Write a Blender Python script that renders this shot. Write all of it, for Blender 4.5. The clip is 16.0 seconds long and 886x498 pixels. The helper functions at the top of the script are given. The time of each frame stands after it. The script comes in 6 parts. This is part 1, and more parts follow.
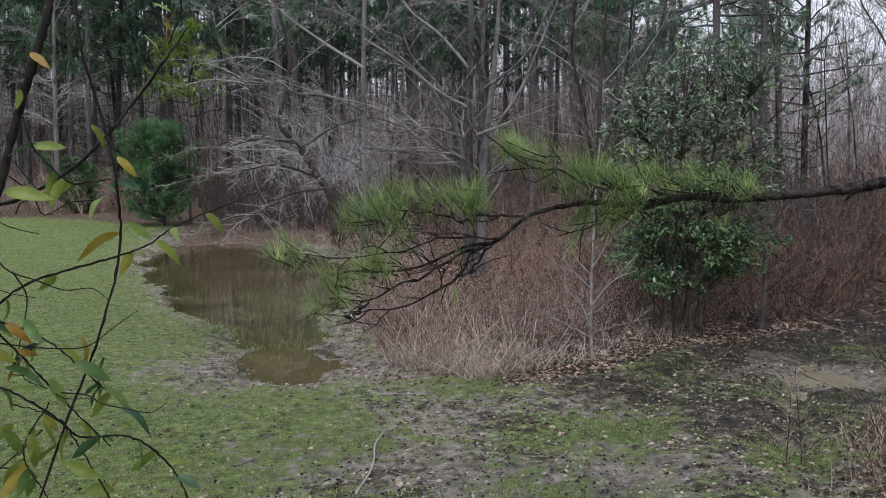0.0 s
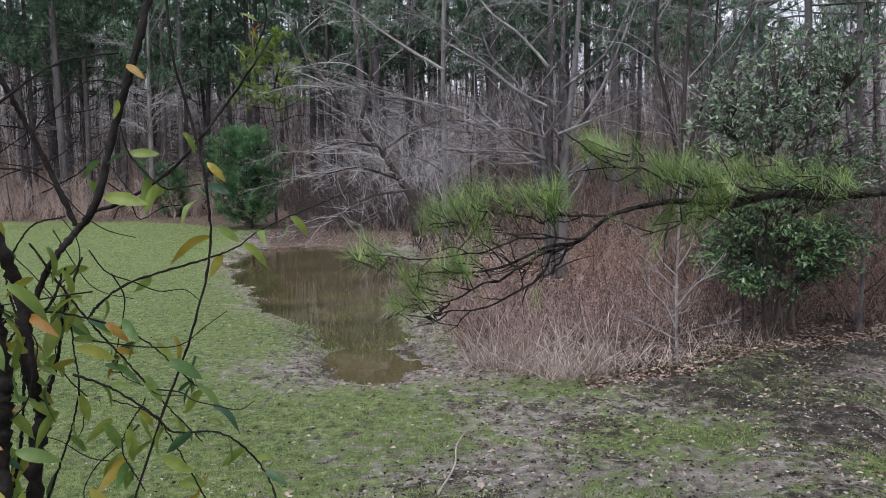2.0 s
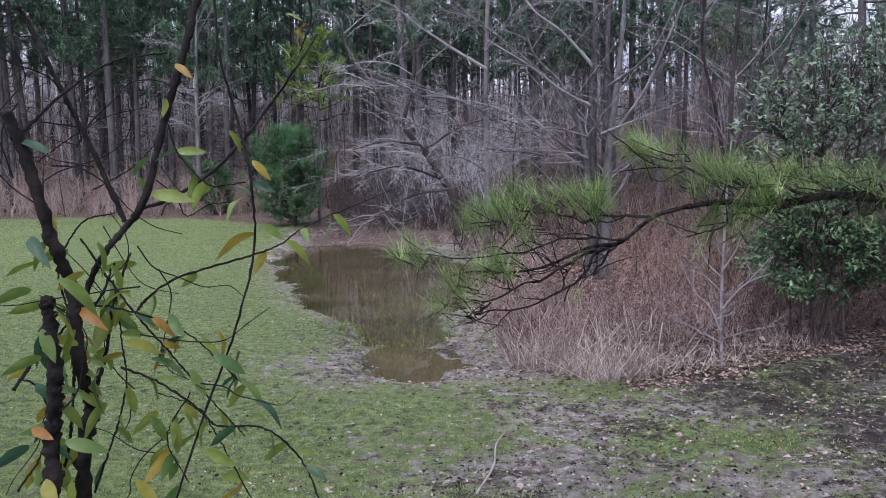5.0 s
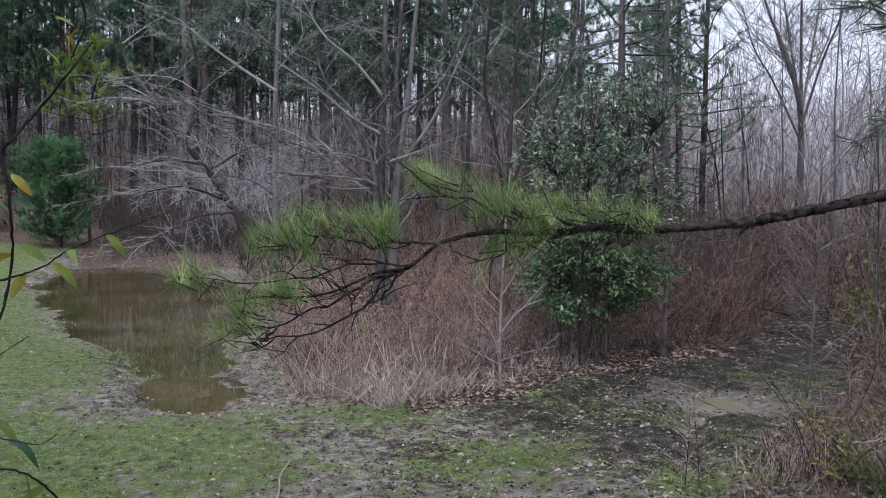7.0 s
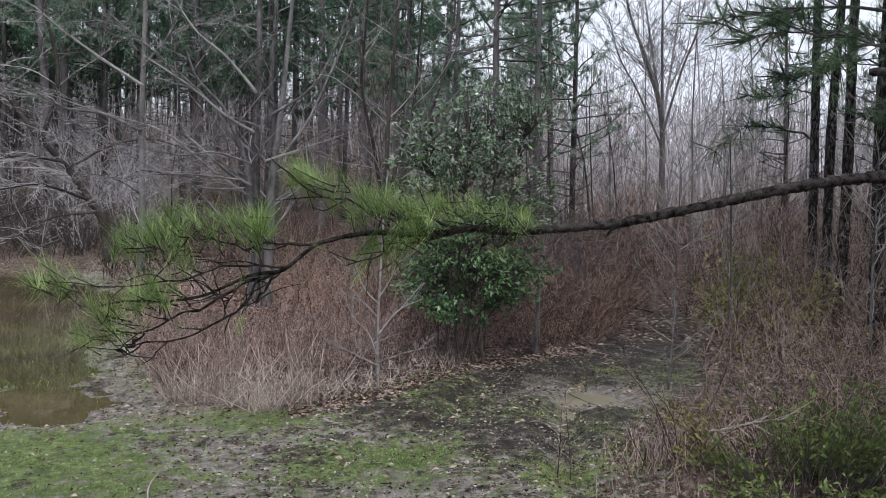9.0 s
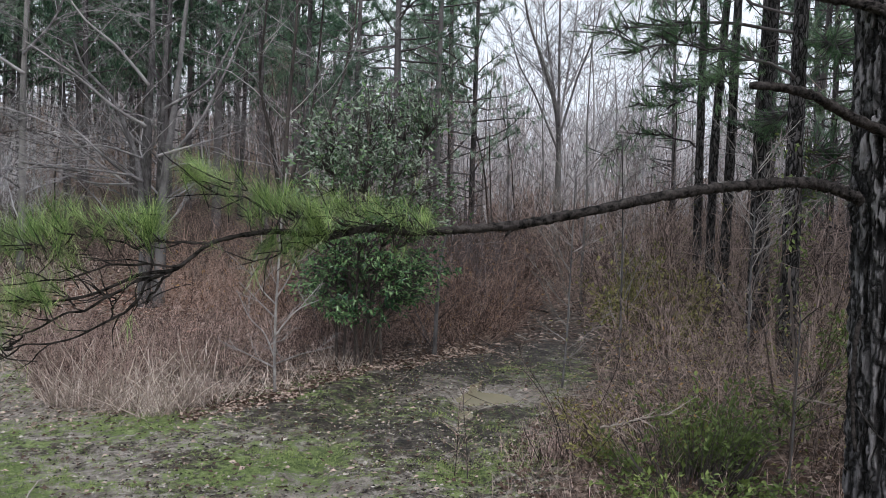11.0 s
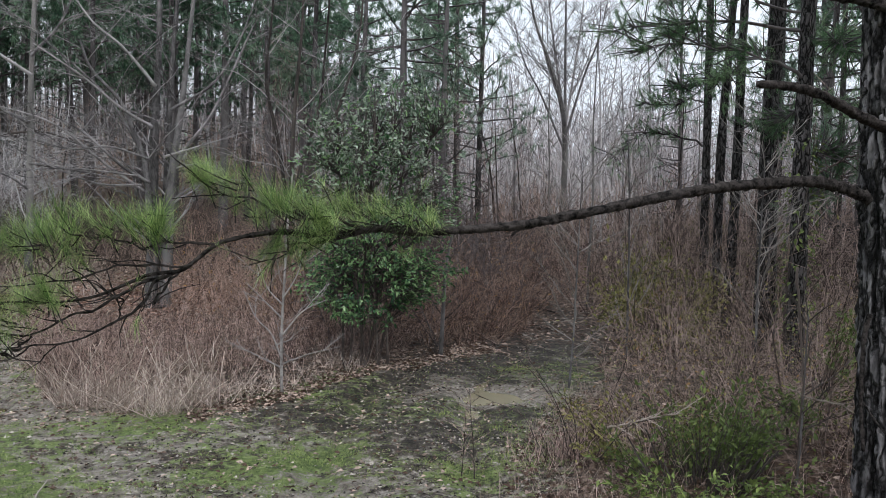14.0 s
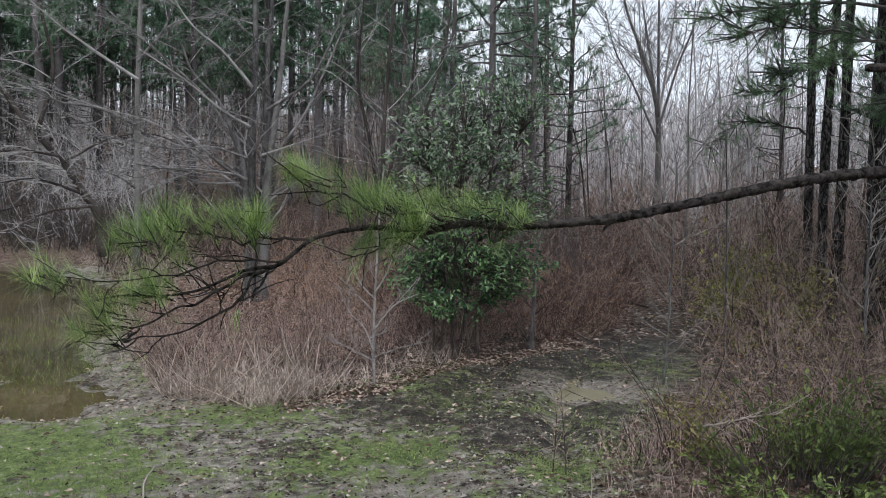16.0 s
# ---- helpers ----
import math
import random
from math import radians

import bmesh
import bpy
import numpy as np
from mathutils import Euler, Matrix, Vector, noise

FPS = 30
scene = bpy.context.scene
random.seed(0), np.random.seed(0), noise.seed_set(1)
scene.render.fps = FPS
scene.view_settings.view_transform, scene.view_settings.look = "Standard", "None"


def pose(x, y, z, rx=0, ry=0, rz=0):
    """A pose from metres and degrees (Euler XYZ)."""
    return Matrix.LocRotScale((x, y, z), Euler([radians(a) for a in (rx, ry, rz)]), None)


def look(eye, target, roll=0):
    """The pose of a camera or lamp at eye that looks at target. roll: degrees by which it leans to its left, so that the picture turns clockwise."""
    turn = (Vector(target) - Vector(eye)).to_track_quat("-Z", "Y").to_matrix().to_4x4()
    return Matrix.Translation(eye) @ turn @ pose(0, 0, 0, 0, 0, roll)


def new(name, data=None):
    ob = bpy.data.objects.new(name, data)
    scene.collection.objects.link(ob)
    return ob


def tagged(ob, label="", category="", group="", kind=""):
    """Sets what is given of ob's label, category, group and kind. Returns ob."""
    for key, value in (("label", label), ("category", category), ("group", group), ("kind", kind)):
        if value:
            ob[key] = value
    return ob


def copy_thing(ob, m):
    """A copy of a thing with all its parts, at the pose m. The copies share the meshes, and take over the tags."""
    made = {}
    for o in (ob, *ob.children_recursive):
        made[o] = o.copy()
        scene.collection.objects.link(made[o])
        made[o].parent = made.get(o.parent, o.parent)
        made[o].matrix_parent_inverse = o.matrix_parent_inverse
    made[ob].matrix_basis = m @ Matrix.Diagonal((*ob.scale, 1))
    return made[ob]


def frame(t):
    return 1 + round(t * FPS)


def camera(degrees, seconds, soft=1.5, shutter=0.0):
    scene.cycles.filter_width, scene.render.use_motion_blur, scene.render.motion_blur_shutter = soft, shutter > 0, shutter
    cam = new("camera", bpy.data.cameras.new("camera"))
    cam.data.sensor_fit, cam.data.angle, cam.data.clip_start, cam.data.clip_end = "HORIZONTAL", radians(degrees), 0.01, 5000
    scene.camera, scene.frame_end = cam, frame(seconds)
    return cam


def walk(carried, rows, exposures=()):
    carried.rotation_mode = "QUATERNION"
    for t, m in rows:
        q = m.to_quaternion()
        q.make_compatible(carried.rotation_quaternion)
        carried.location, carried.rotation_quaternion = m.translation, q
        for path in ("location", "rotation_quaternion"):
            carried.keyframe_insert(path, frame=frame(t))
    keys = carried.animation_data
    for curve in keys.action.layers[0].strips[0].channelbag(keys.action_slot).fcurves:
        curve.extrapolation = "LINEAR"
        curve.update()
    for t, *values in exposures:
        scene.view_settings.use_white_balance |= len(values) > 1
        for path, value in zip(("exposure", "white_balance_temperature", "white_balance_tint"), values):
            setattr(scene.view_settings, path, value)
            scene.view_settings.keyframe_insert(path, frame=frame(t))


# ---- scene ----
cam = camera(58.1, 16.0, soft=0.8)
EYE = 1.7
# seconds, yaw to the left, pitch up, roll
PATH = [
    (0, 0.00, -4.70, -0.91),
    (0.5, 2.42, -4.66, -1.33),
    (1, 4.02, -4.61, -1.70),
    (1.5, 5.09, -4.44, -1.60),
    (2, 5.79, -4.50, -1.68),
    (2.5, 6.41, -4.53, -1.84),
    (3, 7.31, -4.64, -1.84),
    (3.2, 7.88, -4.55, -1.82),
    (4.25, 10.20, -4.55, -1.50),
    (5.3, 7.04, -4.46, -1.16),
    (5.5, 5.47, -4.45, -1.00),
    (6, 1.29, -4.23, -0.55),
    (6.5, -2.67, -3.13, -0.04),
    (7, -6.39, -2.81, 0.33),
    (7.5, -9.27, -2.70, 0.40),
    (8, -11.47, -2.49, 0.47),
    (8.5, -13.54, -2.60, 0.53),
    (9, -15.17, -2.66, 0.58),
    (9.5, -16.23, -2.70, 0.79),
    (10, -18.62, -2.63, 1.12),
    (10.2, -19.62, -2.61, 1.24),
    (11.25, -22.70, -2.50, 1.50),
    (12.3, -22.91, -2.51, 1.67),
    (12.5, -22.74, -2.47, 1.57),
    (13, -22.46, -2.47, 1.52),
    (13.5, -22.21, -2.49, 1.44),
    (14, -21.91, -2.52, 1.26),
    (14.5, -20.16, -2.72, 1.06),
    (15, -17.95, -2.82, 0.84),
    (15.5, -16.38, -2.93, 0.74),
    (16, -15.46, -3.02, 0.68),
]


def aimed(yaw, pitch, roll):
    a, b = radians(yaw), radians(pitch)
    return look((0, 0, EYE), (-math.sin(a) * math.cos(b), math.cos(a) * math.cos(b), EYE + math.sin(b)), roll)


walk(cam, [(t, aimed(yaw, pitch, roll)) for t, yaw, pitch, roll in PATH], [(0, 0.08, 6050, 12), (1.5, 0.24, 6000, 13), (3, 0.44, 5950, 16), (5.5, 0.4, 5550, 23), (6, 0.15, 5700, 19), (7, 0.16, 5730, 15), (9, 0.24, 6020, 11), (12.5, 0.31, 6080, 8), (14, 0.29, 6080, 7), (16, 0.21, 6050, 7)])

# ---- world and light: a dim overcast afternoon ----
SUN_UP, SUN_TURN = 55.0, 190.0
world = bpy.data.worlds.new("overcast_sky")
scene.world = world
world.use_nodes = True
wn, wl = world.node_tree.nodes, world.node_tree.links
sky = wn.new("ShaderNodeTexSky")
sky.sky_type, sky.sun_disc = "NISHITA", False
sky.sun_elevation, sky.sun_rotation = radians(SUN_UP), radians(SUN_TURN)
sky.air_density, sky.dust_density, sky.ozone_density = 1.0, 4.0, 1.0
dull = wn.new("ShaderNodeHueSaturation")
dull.inputs["Saturation"].default_value = 0.45
wl.new(sky.outputs["Color"], dull.inputs["Color"])
cloud = wn.new("ShaderNodeMix")
cloud.data_type, cloud.blend_type = "RGBA", "LIGHTEN"
cloud.inputs["Factor"].default_value = 1.0
cloud.inputs["B"].default_value = (5.6, 5.8, 6.2, 1)
wl.new(dull.outputs["Color"], cloud.inputs["A"])
wl.new(cloud.outputs["Result"], wn["Background"].inputs["Color"])
wn["Background"].inputs["Strength"].default_value = 0.15
sun = new("sun", bpy.data.lights.new("sun", "SUN"))
sun.data.energy, sun.data.angle, sun.data.color = 0.45, radians(40), (1.0, 0.96, 0.9)
sun.matrix_world = look((0, 0, 0), (-math.sin(radians(SUN_TURN)) * math.cos(radians(SUN_UP)), -math.cos(radians(SUN_TURN)) * math.cos(radians(SUN_UP)), -math.sin(radians(SUN_UP))))


# ---- materials ----
def material(name, dark, light, scale=8.0, rough=0.85, bump=0.3, stretch=(1, 1, 1), spread=0.0, fine=60.0, spec=0.3, through_light=0.0, coat=0.0, whole=None):
    """A two-scale procedural surface: broad patches and fine grain between two colours; spread varies it from piece to piece, whole from thing to thing."""
    m = bpy.data.materials.new(name)
    m.use_nodes = True
    n, l = m.node_tree.nodes, m.node_tree.links
    p = n["Principled BSDF"]
    co = n.new("ShaderNodeTexCoord")
    mp = n.new("ShaderNodeMapping")
    mp.inputs["Scale"].default_value = stretch
    l.new(co.outputs["Object"], mp.inputs["Vector"])
    a, b = n.new("ShaderNodeTexNoise"), n.new("ShaderNodeTexNoise")
    for node, s, d in ((a, scale, 4), (b, fine, 3)):
        node.inputs["Scale"].default_value, node.inputs["Detail"].default_value = s, d
        l.new(mp.outputs["Vector"], node.inputs["Vector"])
    add = n.new("ShaderNodeMath")
    add.operation = "ADD"
    half = n.new("ShaderNodeMath")
    half.operation, half.inputs[1].default_value = "MULTIPLY_ADD", 0.5
    l.new(b.outputs["Fac"], half.inputs[0])
    half.inputs[2].default_value = -0.25
    l.new(a.outputs["Fac"], add.inputs[0])
    l.new(half.outputs[0], add.inputs[1])
    last = add
    if spread:
        info, geo = n.new("ShaderNodeObjectInfo"), n.new("ShaderNodeNewGeometry")
        for out, by in ((info.outputs["Random"], spread if whole is None else whole), (geo.outputs["Random Per Island"], spread)):
            k = n.new("ShaderNodeMath")
            k.operation, k.inputs[1].default_value, k.inputs[2].default_value = "MULTIPLY_ADD", by, -by / 2
            l.new(out, k.inputs[0])
            s = n.new("ShaderNodeMath")
            s.operation = "ADD"
            l.new(last.outputs[0], s.inputs[0])
            l.new(k.outputs[0], s.inputs[1])
            last = s
    ramp = n.new("ShaderNodeValToRGB")
    ramp.color_ramp.elements[0].position, ramp.color_ramp.elements[1].position = 0.3, 0.7
    ramp.color_ramp.elements[0].color, ramp.color_ramp.elements[1].color = (*dark, 1), (*light, 1)
    l.new(last.outputs[0], ramp.inputs["Fac"])
    l.new(ramp.outputs["Color"], p.inputs["Base Color"])
    p.inputs["Roughness"].default_value, p.inputs["Specular IOR Level"].default_value = rough, spec
    p.inputs["Coat Weight"].default_value = coat
    if bump:
        bm = n.new("ShaderNodeBump")
        bm.inputs["Strength"].default_value, bm.inputs["Distance"].default_value = bump, 0.01
        l.new(add.outputs[0], bm.inputs["Height"])
        l.new(bm.outputs["Normal"], p.inputs["Normal"])
    if through_light:
        tr, mix = n.new("ShaderNodeBsdfTranslucent"), n.new("ShaderNodeMixShader")
        l.new(ramp.outputs["Color"], tr.inputs["Color"])
        mix.inputs["Fac"].default_value = through_light
        l.new(p.outputs[0], mix.inputs[1])
        l.new(tr.outputs[0], mix.inputs[2])
        l.new(mix.outputs[0], n["Material Output"].inputs["Surface"])
    return m


PINE_BARK = material("pine_bark", (0.04, 0.037, 0.038), (0.3, 0.285, 0.295), 16, 0.95, 1.0, (1, 1, 0.3), fine=90)
FAR_BARK = material("far_pine_bark", (0.028, 0.025, 0.026), (0.15, 0.137, 0.14), 3, 0.95, 0.4, (1, 1, 0.25), 0.3, fine=25)
LIMB_BARK = material("dead_limb_bark", (0.003, 0.003, 0.003), (0.075, 0.065, 0.062), 30, 0.95, 1.0, fine=90, spec=0.1)
GREY_BARK = material("grey_bark", (0.05, 0.047, 0.048), (0.2, 0.19, 0.193), 11, 0.9, 0.5, (1, 1, 0.35), 0.25, fine=45)
PALE_BARK = material("pale_bark", (0.1, 0.094, 0.092), (0.25, 0.237, 0.232), 5, 0.9, 0.3, (1, 1, 0.3), 0.25)
BROWN_BARK = material("brown_bark", (0.022, 0.018, 0.017), (0.09, 0.076, 0.071), 5, 0.9, 0.3, (1, 1, 0.4), 0.3)
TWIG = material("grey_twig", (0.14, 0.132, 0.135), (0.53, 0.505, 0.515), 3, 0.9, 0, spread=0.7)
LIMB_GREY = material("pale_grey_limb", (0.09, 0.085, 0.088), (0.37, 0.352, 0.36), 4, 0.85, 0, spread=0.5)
# darker copy of grey_twig: the wood's shade is put into its colour
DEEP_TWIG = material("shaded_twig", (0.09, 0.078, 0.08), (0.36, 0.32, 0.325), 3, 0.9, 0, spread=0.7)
BRUSH = material("grey_brown_brush", (0.05, 0.036, 0.031), (0.43, 0.33, 0.29), 2, 0.9, 0, spread=0.9)
RUSSET = material("russet_brush", (0.06, 0.038, 0.03), (0.46, 0.32, 0.265), 2, 0.9, 0, spread=0.9)
WEED = material("red_brown_weed", (0.055, 0.034, 0.03), (0.58, 0.43, 0.38), 1.5, 0.9, 0, spread=1.0)
STRAW = material("straw", (0.34, 0.27, 0.23), (0.8, 0.7, 0.63), 2, 0.8, 0, spread=0.7, through_light=0.2)
DULL_STRAW = material("dull_straw", (0.12, 0.09, 0.07), (0.46, 0.38, 0.32), 2, 0.8, 0, spread=0.8, through_light=0.2)
NEEDLE = material("fresh_needle", (0.13, 0.225, 0.065), (0.54, 0.66, 0.27), 3, 0.5, 0, spread=0.8, through_light=0.45)
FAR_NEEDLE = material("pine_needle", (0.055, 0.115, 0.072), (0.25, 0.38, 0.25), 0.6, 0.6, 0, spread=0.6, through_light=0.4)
# pine_needle made paler and greyer: distance haze is put into the colour
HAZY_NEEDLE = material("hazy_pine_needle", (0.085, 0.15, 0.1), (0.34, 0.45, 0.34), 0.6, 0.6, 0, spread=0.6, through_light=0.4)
YOUNG_NEEDLE = material("young_pine_needle", (0.06, 0.165, 0.075), (0.27, 0.46, 0.23), 1, 0.6, 0, spread=0.5, through_light=0.35, whole=0.05)
MID_NEEDLE = material("track_pine_needle", (0.085, 0.17, 0.085), (0.3, 0.45, 0.24), 0.8, 0.6, 0, spread=0.6, through_light=0.45)
LIGHT_NEEDLE = material("light_pine_needle", (0.13, 0.21, 0.04), (0.3, 0.42, 0.1), 1, 0.6, 0, spread=0.5, through_light=0.35)
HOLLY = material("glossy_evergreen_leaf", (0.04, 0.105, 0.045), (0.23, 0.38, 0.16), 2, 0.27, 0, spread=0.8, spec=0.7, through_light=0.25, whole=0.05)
SHRUB_LEAF = material("shrub_leaf", (0.1, 0.14, 0.04), (0.28, 0.35, 0.11), 2, 0.45, 0, spread=0.55, through_light=0.25)
OLIVE_LEAF = material("olive_leaf", (0.13, 0.13, 0.04), (0.36, 0.34, 0.12), 2, 0.6, 0, spread=0.7, through_light=0.2)
VINE_STEM = material("vine_bark", (0.005, 0.004, 0.004), (0.03, 0.024, 0.021), 30, 0.85, 0.5, fine=140)
DEAD_LEAF = material("dead_leaf", (0.1, 0.062, 0.045), (0.56, 0.44, 0.37), 3, 0.75, 0, spread=1.0, through_light=0.1)
# paler holly leaf: its pale underside, with glints of sky painted into the colour
HOLLY_PALE_GLINT = material("pale_glint_evergreen_leaf", (0.09, 0.14, 0.085), (0.4, 0.49, 0.37), 2, 0.24, 0, spread=0.9, spec=0.8, through_light=0.25, whole=0.05)
SLIM_BARK = material("slim_bark", (0.15, 0.135, 0.127), (0.4, 0.37, 0.352), 9, 0.9, 0.3, (1, 1, 0.4), 0.2, fine=50)
TRACK_BARK = material("track_pine_bark", (0.02, 0.018, 0.018), (0.16, 0.148, 0.15), 14, 0.95, 1.0, (1, 1, 0.22), 0.2, fine=60)
SLIM_STEM = material("brown_stem", (0.045, 0.036, 0.032), (0.16, 0.13, 0.118), 9, 0.9, 0.3, (1, 1, 0.4), 0.2, fine=50)
SAPLING_BARK = material("sapling_bark", (0.19, 0.176, 0.172), (0.43, 0.4, 0.39), 12, 0.9, 0.2, spread=0.2)
CHIP = material("ground_chip", (0.025, 0.02, 0.017), (0.56, 0.51, 0.46), 3, 0.85, 0, spread=0.9)
RED_LEAF = material("red_dead_leaf", (0.17, 0.095, 0.07), (0.52, 0.33, 0.255), 3, 0.8, 0, spread=0.8)
RUST_LEAF = material("clinging_rust_leaf", (0.16, 0.085, 0.03), (0.4, 0.24, 0.1), 3, 0.7, 0, spread=0.8, through_light=0.2)
GRASS = material("lawn_grass", (0.075, 0.135, 0.032), (0.4, 0.48, 0.17), 0.9, 0.6, 0, spread=0.9, through_light=0.3)
DRY_STICK = material("dry_stick", (0.2, 0.17, 0.14), (0.42, 0.37, 0.33), 10, 0.9, 0.3, spread=0.3)


def ridge_bark():
    """Plated bark: paler plates, darker furrows, told apart by the trunk's own relief."""
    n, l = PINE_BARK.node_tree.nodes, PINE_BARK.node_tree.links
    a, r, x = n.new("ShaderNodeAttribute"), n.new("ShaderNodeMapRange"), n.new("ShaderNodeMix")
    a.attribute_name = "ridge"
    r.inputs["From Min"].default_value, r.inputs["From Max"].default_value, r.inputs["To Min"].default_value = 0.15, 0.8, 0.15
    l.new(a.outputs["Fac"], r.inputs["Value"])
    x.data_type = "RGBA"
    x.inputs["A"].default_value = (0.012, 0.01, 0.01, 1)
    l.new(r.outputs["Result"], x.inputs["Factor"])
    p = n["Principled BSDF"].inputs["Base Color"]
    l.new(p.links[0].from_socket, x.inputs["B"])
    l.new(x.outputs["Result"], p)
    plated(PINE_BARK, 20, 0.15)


def plated(m, scale, long):
    """Breaks a bark into upright plates with dark cracks between them."""
    n, l = m.node_tree.nodes, m.node_tree.links
    p = n["Principled BSDF"].inputs["Base Color"]
    under = p.links[0].from_socket
    co, mp, warp, vo, crack = n.new("ShaderNodeTexCoord"), n.new("ShaderNodeMapping"), n.new("ShaderNodeTexNoise"), n.new("ShaderNodeTexVoronoi"), n.new("ShaderNodeMapRange")
    mp.inputs["Scale"].default_value = (1, 1, long)
    warp.inputs["Scale"].default_value, warp.inputs["Detail"].default_value = 9, 5
    l.new(co.outputs["Object"], warp.inputs["Vector"])
    shift = n.new("ShaderNodeMix")
    shift.data_type, shift.blend_type = "RGBA", "ADD"
    shift.inputs["Factor"].default_value = 0.09
    l.new(co.outputs["Object"], shift.inputs["A"])
    l.new(warp.outputs["Color"], shift.inputs["B"])
    l.new(shift.outputs["Result"], mp.inputs["Vector"])
    vo.feature = "DISTANCE_TO_EDGE"
    vo.inputs["Scale"].default_value = scale
    l.new(mp.outputs["Vector"], vo.inputs["Vector"])
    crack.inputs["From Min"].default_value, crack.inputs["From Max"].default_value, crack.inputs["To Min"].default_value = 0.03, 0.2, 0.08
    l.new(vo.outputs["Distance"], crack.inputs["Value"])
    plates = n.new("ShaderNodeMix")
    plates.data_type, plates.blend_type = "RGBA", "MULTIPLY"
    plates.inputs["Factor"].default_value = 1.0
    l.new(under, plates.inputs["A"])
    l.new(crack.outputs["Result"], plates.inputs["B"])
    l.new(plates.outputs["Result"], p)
    first = n["Principled BSDF"].inputs["Normal"].links[0].from_node
    deep = n.new("ShaderNodeBump")
    deep.inputs["Strength"].default_value, deep.inputs["Distance"].default_value = 1.0, 0.02
    l.new(crack.outputs["Result"], deep.inputs["Height"])
    l.new(first.outputs["Normal"], deep.inputs["Normal"])
    l.new(deep.outputs["Normal"], n["Principled BSDF"].inputs["Normal"])


plated(TRACK_BARK, 26, 0.2)
ridge_bark()


def vine_leaf_material():
    m = bpy.data.materials.new("vine_leaf")
    m.use_nodes = True
    n, l = m.node_tree.nodes, m.node_tree.links
    p, info, tex, mix = n["Principled BSDF"], n.new("ShaderNodeObjectInfo"), n.new("ShaderNodeTexNoise"), n.new("ShaderNodeMix")
    ramp = n.new("ShaderNodeValToRGB")
    e = ramp.color_ramp.elements
    e[0].position, e[0].color = 0.0, (0.05, 0.13, 0.07, 1)
    e[1].position, e[1].color = 1.0, (0.5, 0.17, 0.03, 1)
    for at, c in ((0.16, (0.13, 0.25, 0.07, 1)), (0.34, (0.22, 0.33, 0.06, 1)), (0.76, (0.33, 0.42, 0.07, 1)), (0.9, (0.5, 0.4, 0.06, 1)), (0.97, (0.5, 0.26, 0.05, 1))):
        e.new(at).color = c
    l.new(info.outputs["Random"], ramp.inputs["Fac"])
    co = n.new("ShaderNodeTexCoord")
    l.new(co.outputs["Object"], tex.inputs["Vector"])
    tex.inputs["Scale"].default_value, tex.inputs["Detail"].default_value = 45, 4
    mix.data_type, mix.blend_type = "RGBA", "MULTIPLY"
    mix.inputs["Factor"].default_value = 0.55
    l.new(ramp.outputs["Color"], mix.inputs["A"])
    l.new(tex.outputs["Fac"], mix.inputs["B"])
    l.new(mix.outputs["Result"], p.inputs["Base Color"])
    p.inputs["Roughness"].default_value = 0.42
    tr, ms = n.new("ShaderNodeBsdfTranslucent"), n.new("ShaderNodeMixShader")
    l.new(mix.outputs["Result"], tr.inputs["Color"])
    ms.inputs["Fac"].default_value = 0.3
    l.new(p.outputs[0], ms.inputs[1])
    l.new(tr.outputs[0], ms.inputs[2])
    l.new(ms.outputs[0], n["Material Output"].inputs["Surface"])
    return m


VINE_LEAF = vine_leaf_material()


def water_material(name, dark, light, rough):
    m = bpy.data.materials.new(name)
    m.use_nodes = True
    n, l = m.node_tree.nodes, m.node_tree.links
    p, tex, ramp, co = n["Principled BSDF"], n.new("ShaderNodeTexNoise"), n.new("ShaderNodeValToRGB"), n.new("ShaderNodeTexCoord")
    l.new(co.outputs["Object"], tex.inputs["Vector"])
    tex.inputs["Scale"].default_value, tex.inputs["Detail"].default_value = 0.7, 5
    ramp.color_ramp.elements[0].color, ramp.color_ramp.elements[1].color = (*dark, 1), (*light, 1)
    ramp.color_ramp.elements[0].position, ramp.color_ramp.elements[1].position = 0.35, 0.7
    l.new(tex.outputs["Fac"], ramp.inputs["Fac"])
    l.new(ramp.outputs["Color"], p.inputs["Base Color"])
    p.inputs["Roughness"].default_value, p.inputs["IOR"].default_value = rough, 1.33
    rip, bm = n.new("ShaderNodeTexNoise"), n.new("ShaderNodeBump")
    rip.inputs["Scale"].default_value = 3.0
    l.new(co.outputs["Object"], rip.inputs["Vector"])
    bm.inputs["Strength"].default_value, bm.inputs["Distance"].default_value = 0.12, 0.01
    l.new(rip.outputs["Fac"], bm.inputs["Height"])
    l.new(bm.outputs["Normal"], p.inputs["Normal"])
    return m


WATER = water_material("muddy_water", (0.055, 0.046, 0.02), (0.15, 0.12, 0.056), 0.04)
PUDDLE = water_material("silty_puddle", (0.17, 0.15, 0.095), (0.3, 0.265, 0.175), 0.12)


